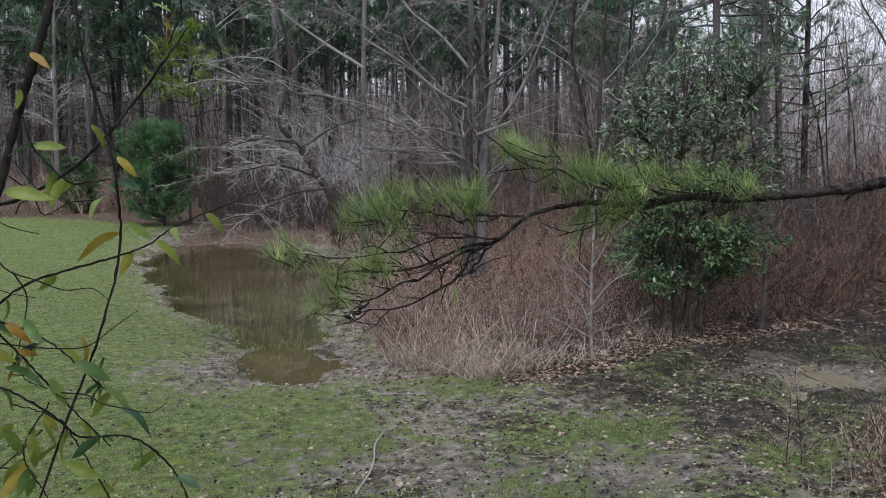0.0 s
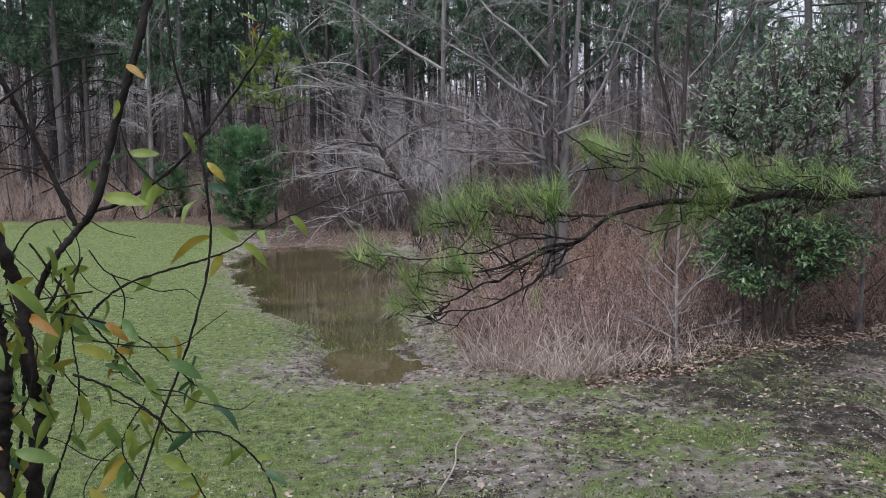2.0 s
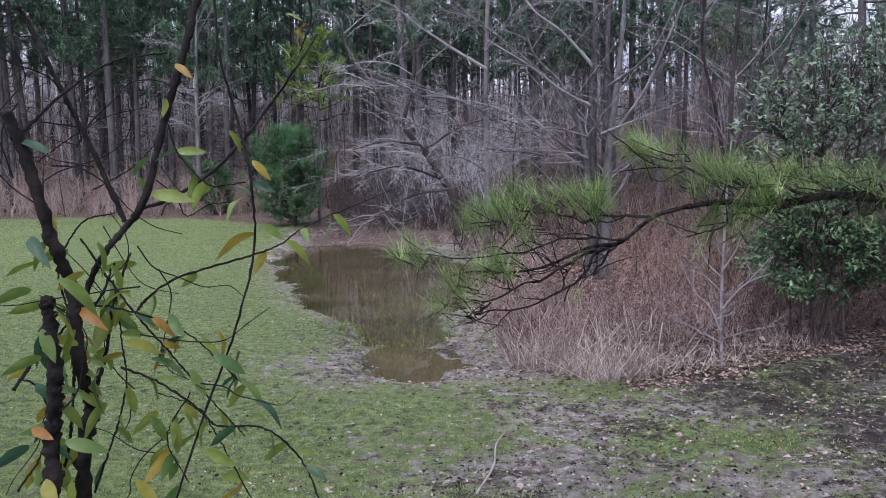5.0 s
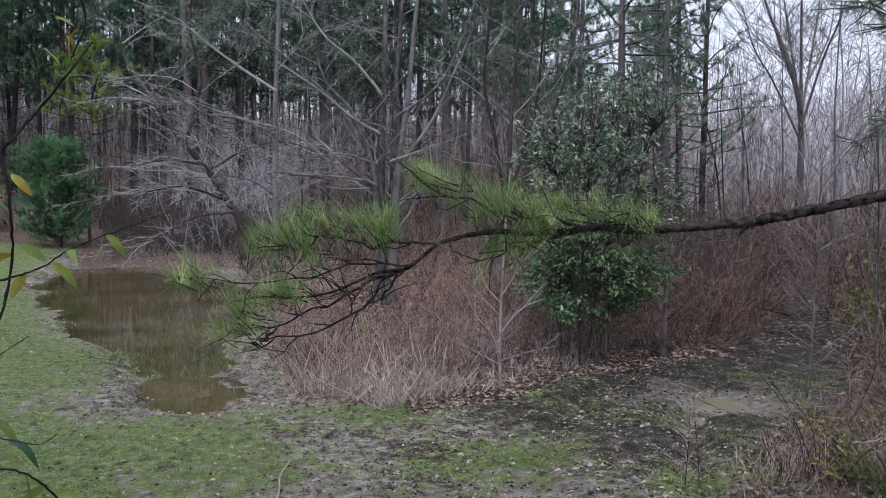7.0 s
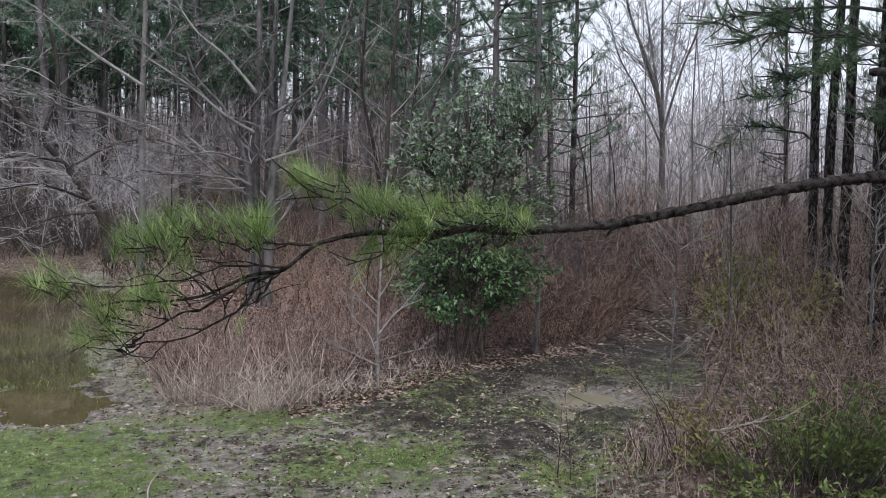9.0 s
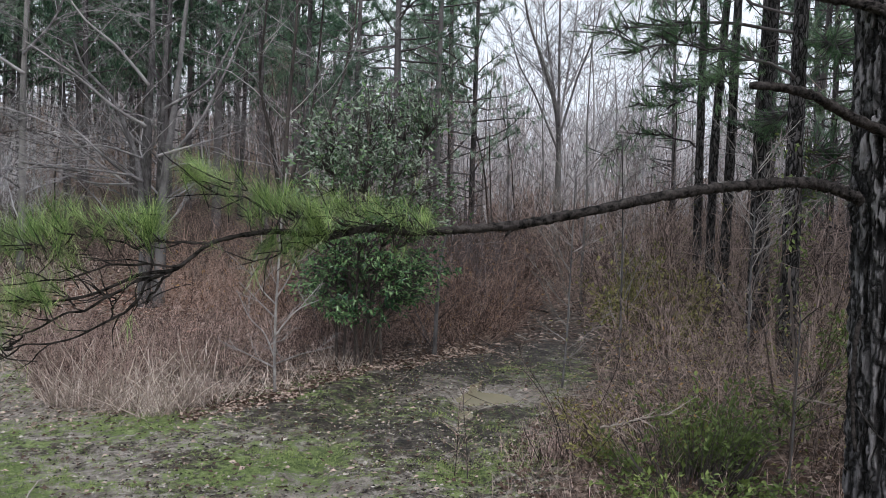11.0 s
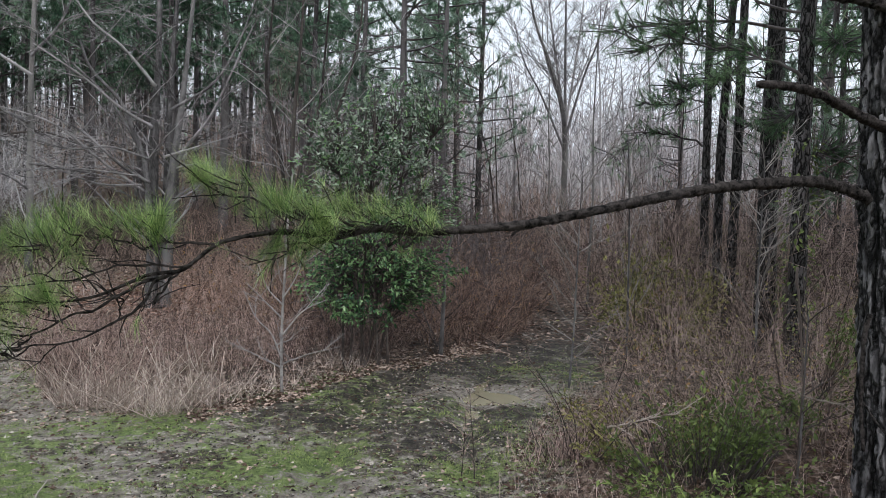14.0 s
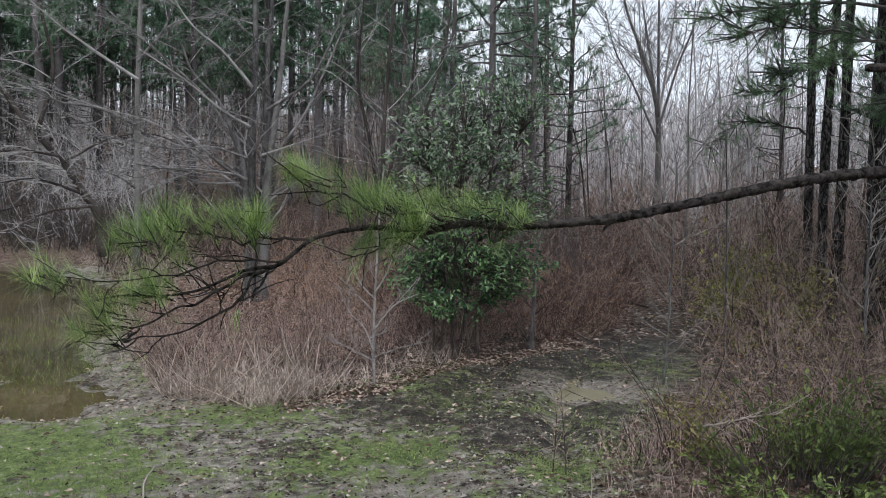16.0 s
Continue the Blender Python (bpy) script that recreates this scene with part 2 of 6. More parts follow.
def ground_material():
    """Lawn, mud and leaf litter, mixed by the ground's own cover attributes and broken up by noise."""
    m = bpy.data.materials.new("ground_cover")
    m.use_nodes = True
    n, l = m.node_tree.nodes, m.node_tree.links
    p, co = n["Principled BSDF"], n.new("ShaderNodeTexCoord")

    def noise_tex(scale, detail=5):
        t = n.new("ShaderNodeTexNoise")
        t.inputs["Scale"].default_value, t.inputs["Detail"].default_value, t.inputs["Roughness"].default_value = scale, detail, 0.78
        l.new(co.outputs["Object"], t.inputs["Vector"])
        s = n.new("ShaderNodeMapRange")
        s.inputs["From Min"].default_value, s.inputs["From Max"].default_value = 0.34, 0.66
        l.new(t.outputs["Fac"], s.inputs["Value"])
        return s.outputs["Result"]

    def ramp(fac, *stops):
        r = n.new("ShaderNodeValToRGB")
        e = r.color_ramp.elements
        e[0].position, e[0].color = stops[0][0], (*stops[0][1], 1)
        e[1].position, e[1].color = stops[-1][0], (*stops[-1][1], 1)
        for at, c in stops[1:-1]:
            e.new(at).color = (*c, 1)
        l.new(fac, r.inputs["Fac"])
        return r.outputs["Color"]

    def cover(name, fac, width):
        a = n.new("ShaderNodeAttribute")
        a.attribute_name = name
        s = n.new("ShaderNodeMath")
        s.operation = "ADD"
        l.new(a.outputs["Fac"], s.inputs[0])
        l.new(fac, s.inputs[1])
        r = n.new("ShaderNodeMapRange")
        r.inputs["From Min"].default_value, r.inputs["From Max"].default_value = 1.05 - width, 1.05 + width
        l.new(s.outputs[0], r.inputs["Value"])
        return r.outputs["Result"]

    def mixed(fac, a, b):
        x = n.new("ShaderNodeMix")
        x.data_type = "RGBA"
        l.new(fac, x.inputs["Factor"])
        l.new(a, x.inputs["A"])
        l.new(b, x.inputs["B"])
        return x.outputs["Result"]

    mud = ramp(noise_tex(7, 14), (0.12, (0.024, 0.017, 0.013)), (0.4, (0.06, 0.046, 0.036)), (0.64, (0.125, 0.098, 0.078)), (0.92, (0.31, 0.26, 0.22)))
    sand = ramp(noise_tex(9, 12), (0.1, (0.1, 0.08, 0.066)), (0.45, (0.33, 0.285, 0.247)), (0.9, (0.68, 0.615, 0.56)))
    lawn = ramp(noise_tex(12, 14), (0.08, (0.03, 0.05, 0.016)), (0.3, (0.115, 0.168, 0.047)), (0.55, (0.225, 0.305, 0.09)), (0.94, (0.44, 0.51, 0.23)))
    litter = ramp(noise_tex(11, 12), (0.12, (0.028, 0.017, 0.013)), (0.5, (0.15, 0.095, 0.073)), (0.9, (0.46, 0.335, 0.275)))
    color = mixed(cover("sand", noise_tex(4.5, 14), 0.12), mud, sand)
    color = mixed(cover("lawn", noise_tex(6, 14), 0.12), color, lawn)
    color = mixed(cover("litter", noise_tex(7, 6), 0.12), color, litter)
    wet = n.new("ShaderNodeAttribute")
    wet.attribute_name = "wet"
    soak = n.new("ShaderNodeMix")
    soak.data_type, soak.blend_type = "RGBA", "MULTIPLY"
    soak.inputs["B"].default_value = (0.38, 0.36, 0.34, 1)
    l.new(cover("wet", noise_tex(5, 12), 0.25), soak.inputs["Factor"])
    l.new(color, soak.inputs["A"])
    l.new(soak.outputs["Result"], p.inputs["Base Color"])
    rr = n.new("ShaderNodeMapRange")
    rr.inputs["To Min"].default_value, rr.inputs["To Max"].default_value = 0.9, 0.45
    l.new(wet.outputs["Fac"], rr.inputs["Value"])
    l.new(rr.outputs["Result"], p.inputs["Roughness"])
    bm = n.new("ShaderNodeBump")
    bm.inputs["Strength"].default_value, bm.inputs["Distance"].default_value = 0.9, 0.035
    l.new(noise_tex(26, 10), bm.inputs["Height"])
    l.new(bm.outputs["Normal"], p.inputs["Normal"])
    return m


GROUND = ground_material()


# ---- helpers for meshes ----
def mesh_np(name, verts, faces, mat, smooth=False):
    verts, faces = np.asarray(verts, np.float32), np.asarray(faces, np.int32)
    me = bpy.data.meshes.new(name)
    k = faces.shape[1]
    me.vertices.add(len(verts))
    me.vertices.foreach_set("co", verts.ravel())
    me.loops.add(faces.size)
    me.loops.foreach_set("vertex_index", faces.ravel())
    me.polygons.add(len(faces))
    me.polygons.foreach_set("loop_start", np.arange(0, faces.size, k, dtype=np.int32))
    me.polygons.foreach_set("loop_total", np.full(len(faces), k, np.int32))
    me.polygons.foreach_set("use_smooth", np.full(len(faces), smooth))
    me.materials.append(mat)
    me.update()
    me.validate()
    return me


def part(name, data, parent, label="", kind=""):
    ob = new(name, data)
    ob.parent = parent
    if label:
        ob["label"] = label
    if kind:
        ob["kind"] = kind
    return ob


def unit(v):
    v = np.asarray(v, float)
    return v / np.maximum(np.linalg.norm(v, axis=-1, keepdims=True), 1e-9)


def sides_of(d):
    """Two directions square to d."""
    ref = np.where(np.abs(d[..., 2:3]) > 0.9, np.array([1.0, 0, 0]), np.array([0, 0, 1.0]))
    u = unit(np.cross(d, ref))
    return u, np.cross(d, u)


def sticks(segs, sides=3):
    """Tapered prisms for rows of p0, p1, r0, r1."""
    s = np.asarray(segs, float).reshape(-1, 8)
    p0, p1, r0, r1 = s[:, :3], s[:, 3:6], s[:, 6:7], s[:, 7:8]
    u, v = sides_of(unit(p1 - p0))
    rings = []
    for p, r in ((p0, r0), (p1, r1)):
        for k in range(sides):
            a = 2 * math.pi * k / sides
            rings.append(p + r * (u * math.cos(a) + v * math.sin(a)))
    verts = np.stack(rings, 1).reshape(-1, 3)
    base = np.arange(len(s))[:, None, None] * 2 * sides
    k = np.arange(sides)
    quad = np.stack([k, (k + 1) % sides, sides + (k + 1) % sides, sides + k], -1)[None]
    return verts, (base + quad).reshape(-1, 4)


def tube(points, radii, sides=10, rough=0.0, rng=None, close=True):
    """One swept, slightly uneven tube along a line of points."""
    p, r = np.asarray(points, float), np.asarray(radii, float)
    if close:
        p = np.concatenate([p[:1] - 0.3 * r[0] * unit(p[1] - p[0]), p, p[-1:] + 0.3 * r[-1] * unit(p[-1] - p[-2])])
        r = np.concatenate([[0.02 * r[0]], r, [0.02 * r[-1]]])
    d = unit(np.gradient(p, axis=0))
    u = [sides_of(d[:1])[0][0]]
    for k in range(1, len(p)):
        w = u[-1] - d[k] * (u[-1] @ d[k])
        u.append(w / np.linalg.norm(w))
    u = np.array(u)
    v = np.cross(d, u)
    a = np.arange(sides) * 2 * math.pi / sides
    rr = r[:, None] * (1 + (rough * rng.standard_normal((len(p), sides)) if rough else 0))
    verts = (p[:, None] + rr[..., None] * (u[:, None] * np.cos(a)[None, :, None] + v[:, None] * np.sin(a)[None, :, None])).reshape(-1, 3)
    i, k = np.meshgrid(np.arange(len(p) - 1), np.arange(sides), indexing="ij")
    f = np.stack([i * sides + k, i * sides + (k + 1) % sides, (i + 1) * sides + (k + 1) % sides, (i + 1) * sides + k], -1).reshape(-1, 4)
    return verts, f


def joined(*pieces):
    vs, fs, n = [], [], 0
    for v, f in pieces:
        vs.append(v)
        fs.append(np.asarray(f) + n)
        n += len(v)
    return np.concatenate(vs), np.concatenate(fs)


def smooth_line(points, count):
    """A Catmull-Rom line through the points."""
    p = np.asarray(points, float)
    p = np.concatenate([2 * p[:1] - p[1:2], p, 2 * p[-1:] - p[-2:-1]])
    t = np.linspace(0, len(p) - 3 - 1e-6, count)
    i, f = t.astype(int), (t % 1)[:, None]
    a, b, c, d = p[i], p[i + 1], p[i + 2], p[i + 3]
    return 0.5 * (2 * b + (c - a) * f + (2 * a - 5 * b + 4 * c - d) * f**2 + (3 * b - a - 3 * c + d) * f**3)


def blades(base, way, length, width, sag=0.15, plain=False):
    """Bent narrow blades: two quads' worth of ribbon each, drawn to a point."""
    base, way = np.asarray(base, float), unit(way)
    length, width = np.broadcast_to(length, len(base))[:, None], np.broadcast_to(width, len(base))[:, None]
    u, _ = sides_of(way)
    if plain:
        v = np.stack([base - u * width / 2, base + u * width / 2, base + way * length + np.array([0, 0, -1.0]) * length * sag], 1).reshape(-1, 3)
        return v, np.arange(len(v)).reshape(-1, 3)
    mid = base + way * length * 0.55
    tip = base + way * length + np.array([0, 0, -1.0]) * length * sag
    v = np.stack([base - u * width / 2, base + u * width / 2, mid + u * width * 0.4, mid - u * width * 0.4, tip], 1).reshape(-1, 3)
    k = np.arange(len(base))[:, None] * 5
    return v, np.concatenate([k + [0, 1, 2], k + [0, 2, 3], k + [3, 2, 4]])


def leaves(base, way, up, length, width, fold=0.25):
    """Folded pointed leaves of four triangles each."""
    base, way = np.asarray(base, float), unit(way)
    length, width = np.broadcast_to(length, len(base))[:, None], np.broadcast_to(width, len(base))[:, None]
    side = unit(np.cross(way, up))
    up = np.cross(side, way)
    mid = base + way * length * 0.45
    tip = base + way * length - up * length * 0.12
    v = np.stack([base, mid + side * width / 2 + up * width * fold, tip, mid - side * width / 2 + up * width * fold, mid - up * length * 0.03], 1).reshape(-1, 3)
    k = np.arange(len(base))[:, None] * 5
    return v, np.concatenate([k + [0, 1, 4], k + [1, 2, 4], k + [2, 3, 4], k + [3, 0, 4]])


def spot(az, el, d):
    """The place in direction az (to the left of ahead) and el (above level), at the distance d over the ground, from the standpoint."""
    a = radians(az)
    return np.array([-d * math.sin(a), d * math.cos(a), EYE + d * math.tan(radians(el))])


def lattice(x, y, seed=0):
    """Smooth value noise from 0 to 1."""
    x, y = np.asarray(x, float), np.asarray(y, float)
    i, j = np.floor(x).astype(np.int64), np.floor(y).astype(np.int64)
    fx, fy = x - i, y - j
    fx, fy = fx * fx * (3 - 2 * fx), fy * fy * (3 - 2 * fy)

    def h(a, b):
        k = (a * 374761393 + b * 668265263 + seed * 974634777) & 0xFFFFFFFF
        k = ((k ^ (k >> 13)) * 1274126177) & 0xFFFFFFFF
        return ((k ^ (k >> 16)) & 0xFFFF) / 65535.0

    return (h(i, j) * (1 - fx) + h(i + 1, j) * fx) * (1 - fy) + (h(i, j + 1) * (1 - fx) + h(i + 1, j + 1) * fx) * fy


def rough_noise(x, y, seed=0, octaves=4):
    return sum(lattice(x * 2**k, y * 2**k, seed + k) / 2 ** (k + 1) for k in range(octaves))


def ease(a, b, x):
    t = np.clip((x - a) / (b - a), 0, 1)
    return t * t * (3 - 2 * t)


# ---- the lie of the land ----
def pond_depth(x, y):
    """Positive inside the flooded hollow, in metres from its shore."""
    w = 1.1 * (rough_noise(x * 0.8, y * 0.8, 5) - 0.47) + 0.7 * (rough_noise(x * 3, y * 3, 15) - 0.47)
    left = np.interp(y, [6.8, 7.3, 10.6, 18.3, 26.4], [-1.35, -1.75, -3.3, -7.1, -9.4])
    right = np.interp(y, [6.8, 7.3, 9.2, 10.5, 14.3, 17.4, 22.7, 26.4], [-1.35, -1.15, -1.2, -1.55, -1.7, -2.1, -4.2, -7.0])
    return np.minimum(np.minimum(x - left, right - x), np.minimum(y - 7.2, 27.2 - y)) + w


def puddle_depth(x, y):
    return 0.3 - np.hypot((x - 3.36) / 0.7, (y - 6.75) / 0.85) + 0.5 * (rough_noise(x * 3, y * 3, 9) - 0.47)


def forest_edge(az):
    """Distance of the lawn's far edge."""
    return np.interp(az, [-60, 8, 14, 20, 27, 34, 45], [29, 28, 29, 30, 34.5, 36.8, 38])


def weed_front(x):
    """How far ahead the weeds and leaf litter begin."""
    return np.interp(x, [-2.5, -0.95, -0.6, 0.3, 0.9, 1.4, 2.5, 3.6, 4.6, 5.6, 7.5], [18, 9.2, 7.5, 6.75, 7.15, 7.45, 8.4, 8.9, 9.3, 10.2, 13.5])


def right_bank(y):
    """Where the thicket beside the track begins."""
    return np.interp(y, [0, 3.5, 5.1, 6.9, 9.7, 12, 20], [1.2, 1.7, 2.75, 4.35, 6.3, 7.2, 9])


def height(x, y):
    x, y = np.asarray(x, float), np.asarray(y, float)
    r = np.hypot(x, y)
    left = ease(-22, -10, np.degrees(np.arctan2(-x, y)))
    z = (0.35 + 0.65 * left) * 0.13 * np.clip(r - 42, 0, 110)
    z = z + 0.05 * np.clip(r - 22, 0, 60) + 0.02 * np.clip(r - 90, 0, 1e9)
    z = z + 0.06 * (rough_noise(x * 0.9, y * 0.9, 1) - 0.5) * ease(0.5, 3, r)
    z = z + 0.055 * (rough_noise(x * 5, y * 5, 2, 5) - 0.5) * (r < 30)
    z = z - 0.05 * np.exp(-((np.abs(x - np.interp(y, [3, 5, 7, 9, 11], [1.2, 1.7, 2.6, 4.1, 5.7])) - 0.55) / 0.16) ** 2) * ease(3, 4, y) * ease(12, 10, y)
    z = z + 0.12 * ease(0, 1.2, x - right_bank(y))
    return z - 0.22 * ease(-0.35, 0.6, pond_depth(x, y)) - 0.1 * ease(-0.25, 0.25, puddle_depth(x, y))


GREENER = [((0.92, 5.32), 0.5, 0.3), ((1.55, 5.58), 0.4, 0.3), ((2.14, 4.78), 0.35, 0.35), ((0.21, 6.48), 0.4, 0.25), ((-1.08, 5.98), 0.7, 0.25), ((-0.5, 5.03), 0.5, 0.25), ((2.37, 6.23), 0.35, 0.2),
           ((-0.72, 7.23), 0.7, -0.25), ((-0.22, 6.14), 0.5, -0.2), ((1.05, 4.66), 0.4, -0.25), ((1.97, 5.63), 0.4, -0.2), ((3.07, 7.73), 0.7, -0.25), ((-0.26, 4.69), 0.4, -0.25)]
PALER = [((-0.9, 7.6), 0.5), ((-0.75, 8.4), 0.4), ((-1.1, 7.0), 0.4), ((-0.3, 7.0), 0.35), ((3.02, 7.2), 0.28), ((3.15, 7.55), 0.3), ((3.85, 6.85), 0.3), ((3.55, 6.55), 0.25), ((1.07, 4.74), 0.35), ((1.04, 4.7), 0.3), ((0.45, 4.41), 0.4), ((3.33, 6.99), 0.35), ((-0.59, 5.17), 0.4), ((3.88, 7.55), 0.3), ((-0.06, 6.69), 0.3)]


def covers(x, y):
    """Lawn, litter and wetness, 0 to 1."""
    az, r = np.degrees(np.arctan2(-x, y)), np.hypot(x, y)
    rag = rough_noise(x * 1.1, y * 1.1, 21) - 0.47
    line = np.interp(y, [3, 5, 7, 9, 12, 20, 30], [-0.4, -1.2, -2.4, -2.8, -3.8, -7.6, -10])
    lawn = 0.82 - 0.32 * ease(-1.1, 0.9, x - line + 0.8 * rag)
    lawn = lawn + 0.55 * (rough_noise(x * 0.9 + 3, y * 0.9, 31) - 0.47) * ease(-1.5, 0, x - line)
    for (gx, gy), size, add in GREENER:
        lawn = lawn + add * np.exp(-((x - gx) ** 2 + (y - gy) ** 2 * 1.4) / size**2)
    track = np.abs(x - np.interp(y, [3, 5, 7, 9, 11], [1.2, 1.7, 2.6, 4.1, 5.7]))
    lawn = lawn - 0.1 * (1 - ease(0.1, 0.45, track)) - 0.06 * ease(0.4, 1.6, x)
    lawn = lawn - 0.3 * ease(7.6, 9.0, y) * ease(1.5, 2.5, x)
    shore = pond_depth(x, y)
    lawn = lawn - 0.22 * ease(-0.7, 0.0, shore)
    lawn = np.where(pond_depth(x, y) > 0.05, 0.25, lawn)
    front = ease(-0.25, 0.5, y - weed_front(x) + 0.6 * rag) * ease(-0.2, 0.3, x + 1.0 + (y - 9) * 0.15)
    bank = ease(-0.2, 0.6, x - right_bank(y) + 0.6 * rag)
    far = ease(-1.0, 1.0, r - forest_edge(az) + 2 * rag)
    behind = ease(21, 24, r) * ease(-19.5, -17.5, -az)
    litter = np.maximum.reduce([front, bank, far, behind])
    sand = 0.46 - 0.2 * ease(0.8, 2.4, x) + 0.2 * ease(0.5, -0.8, x) + 1.25 * (rough_noise(x * 1.6, y * 1.6, 61) - 0.47)
    for (gx, gy), size in PALER:
        sand = sand + 0.6 * np.exp(-((x - gx) ** 2 + (y - gy) ** 2) / size**2)
    litter = np.maximum(litter, 0.55 * ease(7.8, 9.5, y) * ease(1.8, 2.6, x))
    litter = np.where(y < 0, np.maximum(litter, 0.5), litter)
    wet = np.maximum(ease(-0.8, 0.1, pond_depth(x, y)), ease(-0.5, 0.1, puddle_depth(x, y)))
    wet = np.maximum(0.3 * wet, 0.72 * ease(0.35, 0.6, rough_noise(x * 1.3 + 8, y * 1.3, 66) + 0.16) * ease(1.1, 0.6, np.hypot((x - 3.4) / 3.2, (y - 7.6) / 3.4)))
    rim = np.exp(-((puddle_depth(x, y) + 0.12) / 0.22) ** 2)
    return np.clip(lawn - 0.4 * rim, 0, 1), np.clip(litter - 0.6 * rim, 0, 1) * 0.85, wet * (1 - rim), np.clip(sand + 0.6 * rim, 0, 1)


def build_ground():
    rings = np.concatenate([[0.0], np.geomspace(0.6, 4, 24)[:-1], np.geomspace(4, 40, 240)[:-1], np.geomspace(40, 2500, 70)])
    az = np.radians(np.concatenate([np.linspace(-180, -62, 40)[:-1], np.linspace(-62, 48, 470)[:-1], np.linspace(48, 180, 42)[:-1]]))
    rr, aa = np.meshgrid(rings, az, indexing="ij")
    x, y = -rr * np.sin(aa), rr * np.cos(aa)
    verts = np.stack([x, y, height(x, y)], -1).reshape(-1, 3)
    i, k = np.meshgrid(np.arange(len(rings) - 1), np.arange(len(az)), indexing="ij")
    n = len(az)
    faces = np.stack([i * n + k, (i + 1) * n + k, (i + 1) * n + (k + 1) % n, i * n + (k + 1) % n], -1).reshape(-1, 4)[:, ::-1]
    me = mesh_np("ground", verts, faces, GROUND, True)
    for name, values in zip(("lawn", "litter", "wet", "sand"), covers(verts[:, 0], verts[:, 1])):
        me.attributes.new(name, "FLOAT", "POINT").data.foreach_set("value", values.astype(np.float32))
    return tagged(new("ground", me), "muddy ground with lawn, sandy track and brown leaf litter", "ground", kind="structure")


build_ground()


def sheet_of_water(name, label, x0, x1, y0, y1, z, step, mat):
    x, y = np.meshgrid(np.arange(x0, x1, step), np.arange(y0, y1, step), indexing="ij")
    a, b = x.shape
    verts = np.stack([x, y, np.full_like(x, z)], -1).reshape(-1, 3)
    i, k = np.meshgrid(np.arange(a - 1), np.arange(b - 1), indexing="ij")
    f = np.stack([i * b + k, (i + 1) * b + k, (i + 1) * b + k + 1, i * b + k + 1], -1).reshape(-1, 4)
    low = height(verts[:, 0], verts[:, 1]) < z + 0.05
    f = f[low[f].any(1)]
    tagged(new(name, mesh_np(name, verts, f, mat, True)), label, "water", kind="structure")


sheet_of_water("water", "shallow brown flood water standing in the lawn's hollow", -10.5, -0.4, 6.6, 27.6, -0.065, 0.3, WATER)
sheet_of_water("puddle", "small muddy puddle beside the track", 2.7, 4.3, 6.2, 7.8, -0.056, 0.1, PUDDLE)


# ---- growing wood ----
def grow(rng, base, way, length, radius, level, out, spec):
    """Adds the pieces of one stem and its side shoots to out[level]."""
    steps = spec["steps"][level]
    p, d = np.array(base, float), unit(way)
    pts, rad = [p.copy()], [radius]
    end = radius * spec["taper"][level]
    for k in range(steps):
        d = unit(d + rng.normal(0, spec["wob"][level], 3) + np.array([0, 0, spec["lift"][level]]))
        p = p + d * length / steps
        pts.append(p.copy())
        rad.append(radius + (end - radius) * (k + 1) / steps)
    for k in range(steps):
        out[level].append((*pts[k], *pts[k + 1], rad[k], rad[k + 1]))
    if level + 1 < len(spec["steps"]):
        for k in range(spec["kids"][level]):
            f = spec["from"][level] + (1 - spec["from"][level]) * (k + rng.random()) / spec["kids"][level]
            i = min(int(f * steps), steps - 1)
            q = pts[i] + (pts[i + 1] - pts[i]) * (f * steps - i)
            way_here = unit(pts[i + 1] - pts[i])
            u, v = sides_of(way_here)
            turn, tip = rng.uniform(0, 2 * math.pi), radians(rng.uniform(*spec["angle"][level]))
            side = u * math.cos(turn) + v * math.sin(turn)
            size = length * rng.uniform(*spec["ratio"][level]) * (1.15 - 0.75 * f)
            grow(rng, q, way_here * math.cos(tip) + side * math.sin(tip), size, max(rad[i] * spec["thin"], 0.0022 * spec.get("least", 1)), level + 1, out, spec)
    return pts, rad


BARE = dict(steps=(9, 6, 4, 3), kids=(18, 5, 3), taper=(0.2, 0.25, 0.3, 0.4), wob=(0.06, 0.08, 0.11, 0.14), lift=(0.02, 0.04, 0.03, 0.02),
            angle=((35, 65), (25, 60), (25, 60)), ratio=((0.25, 0.5), (0.3, 0.6), (0.3, 0.6)), thin=0.3, least=1.9, **{"from": (0.15, 0.2, 0.2)})


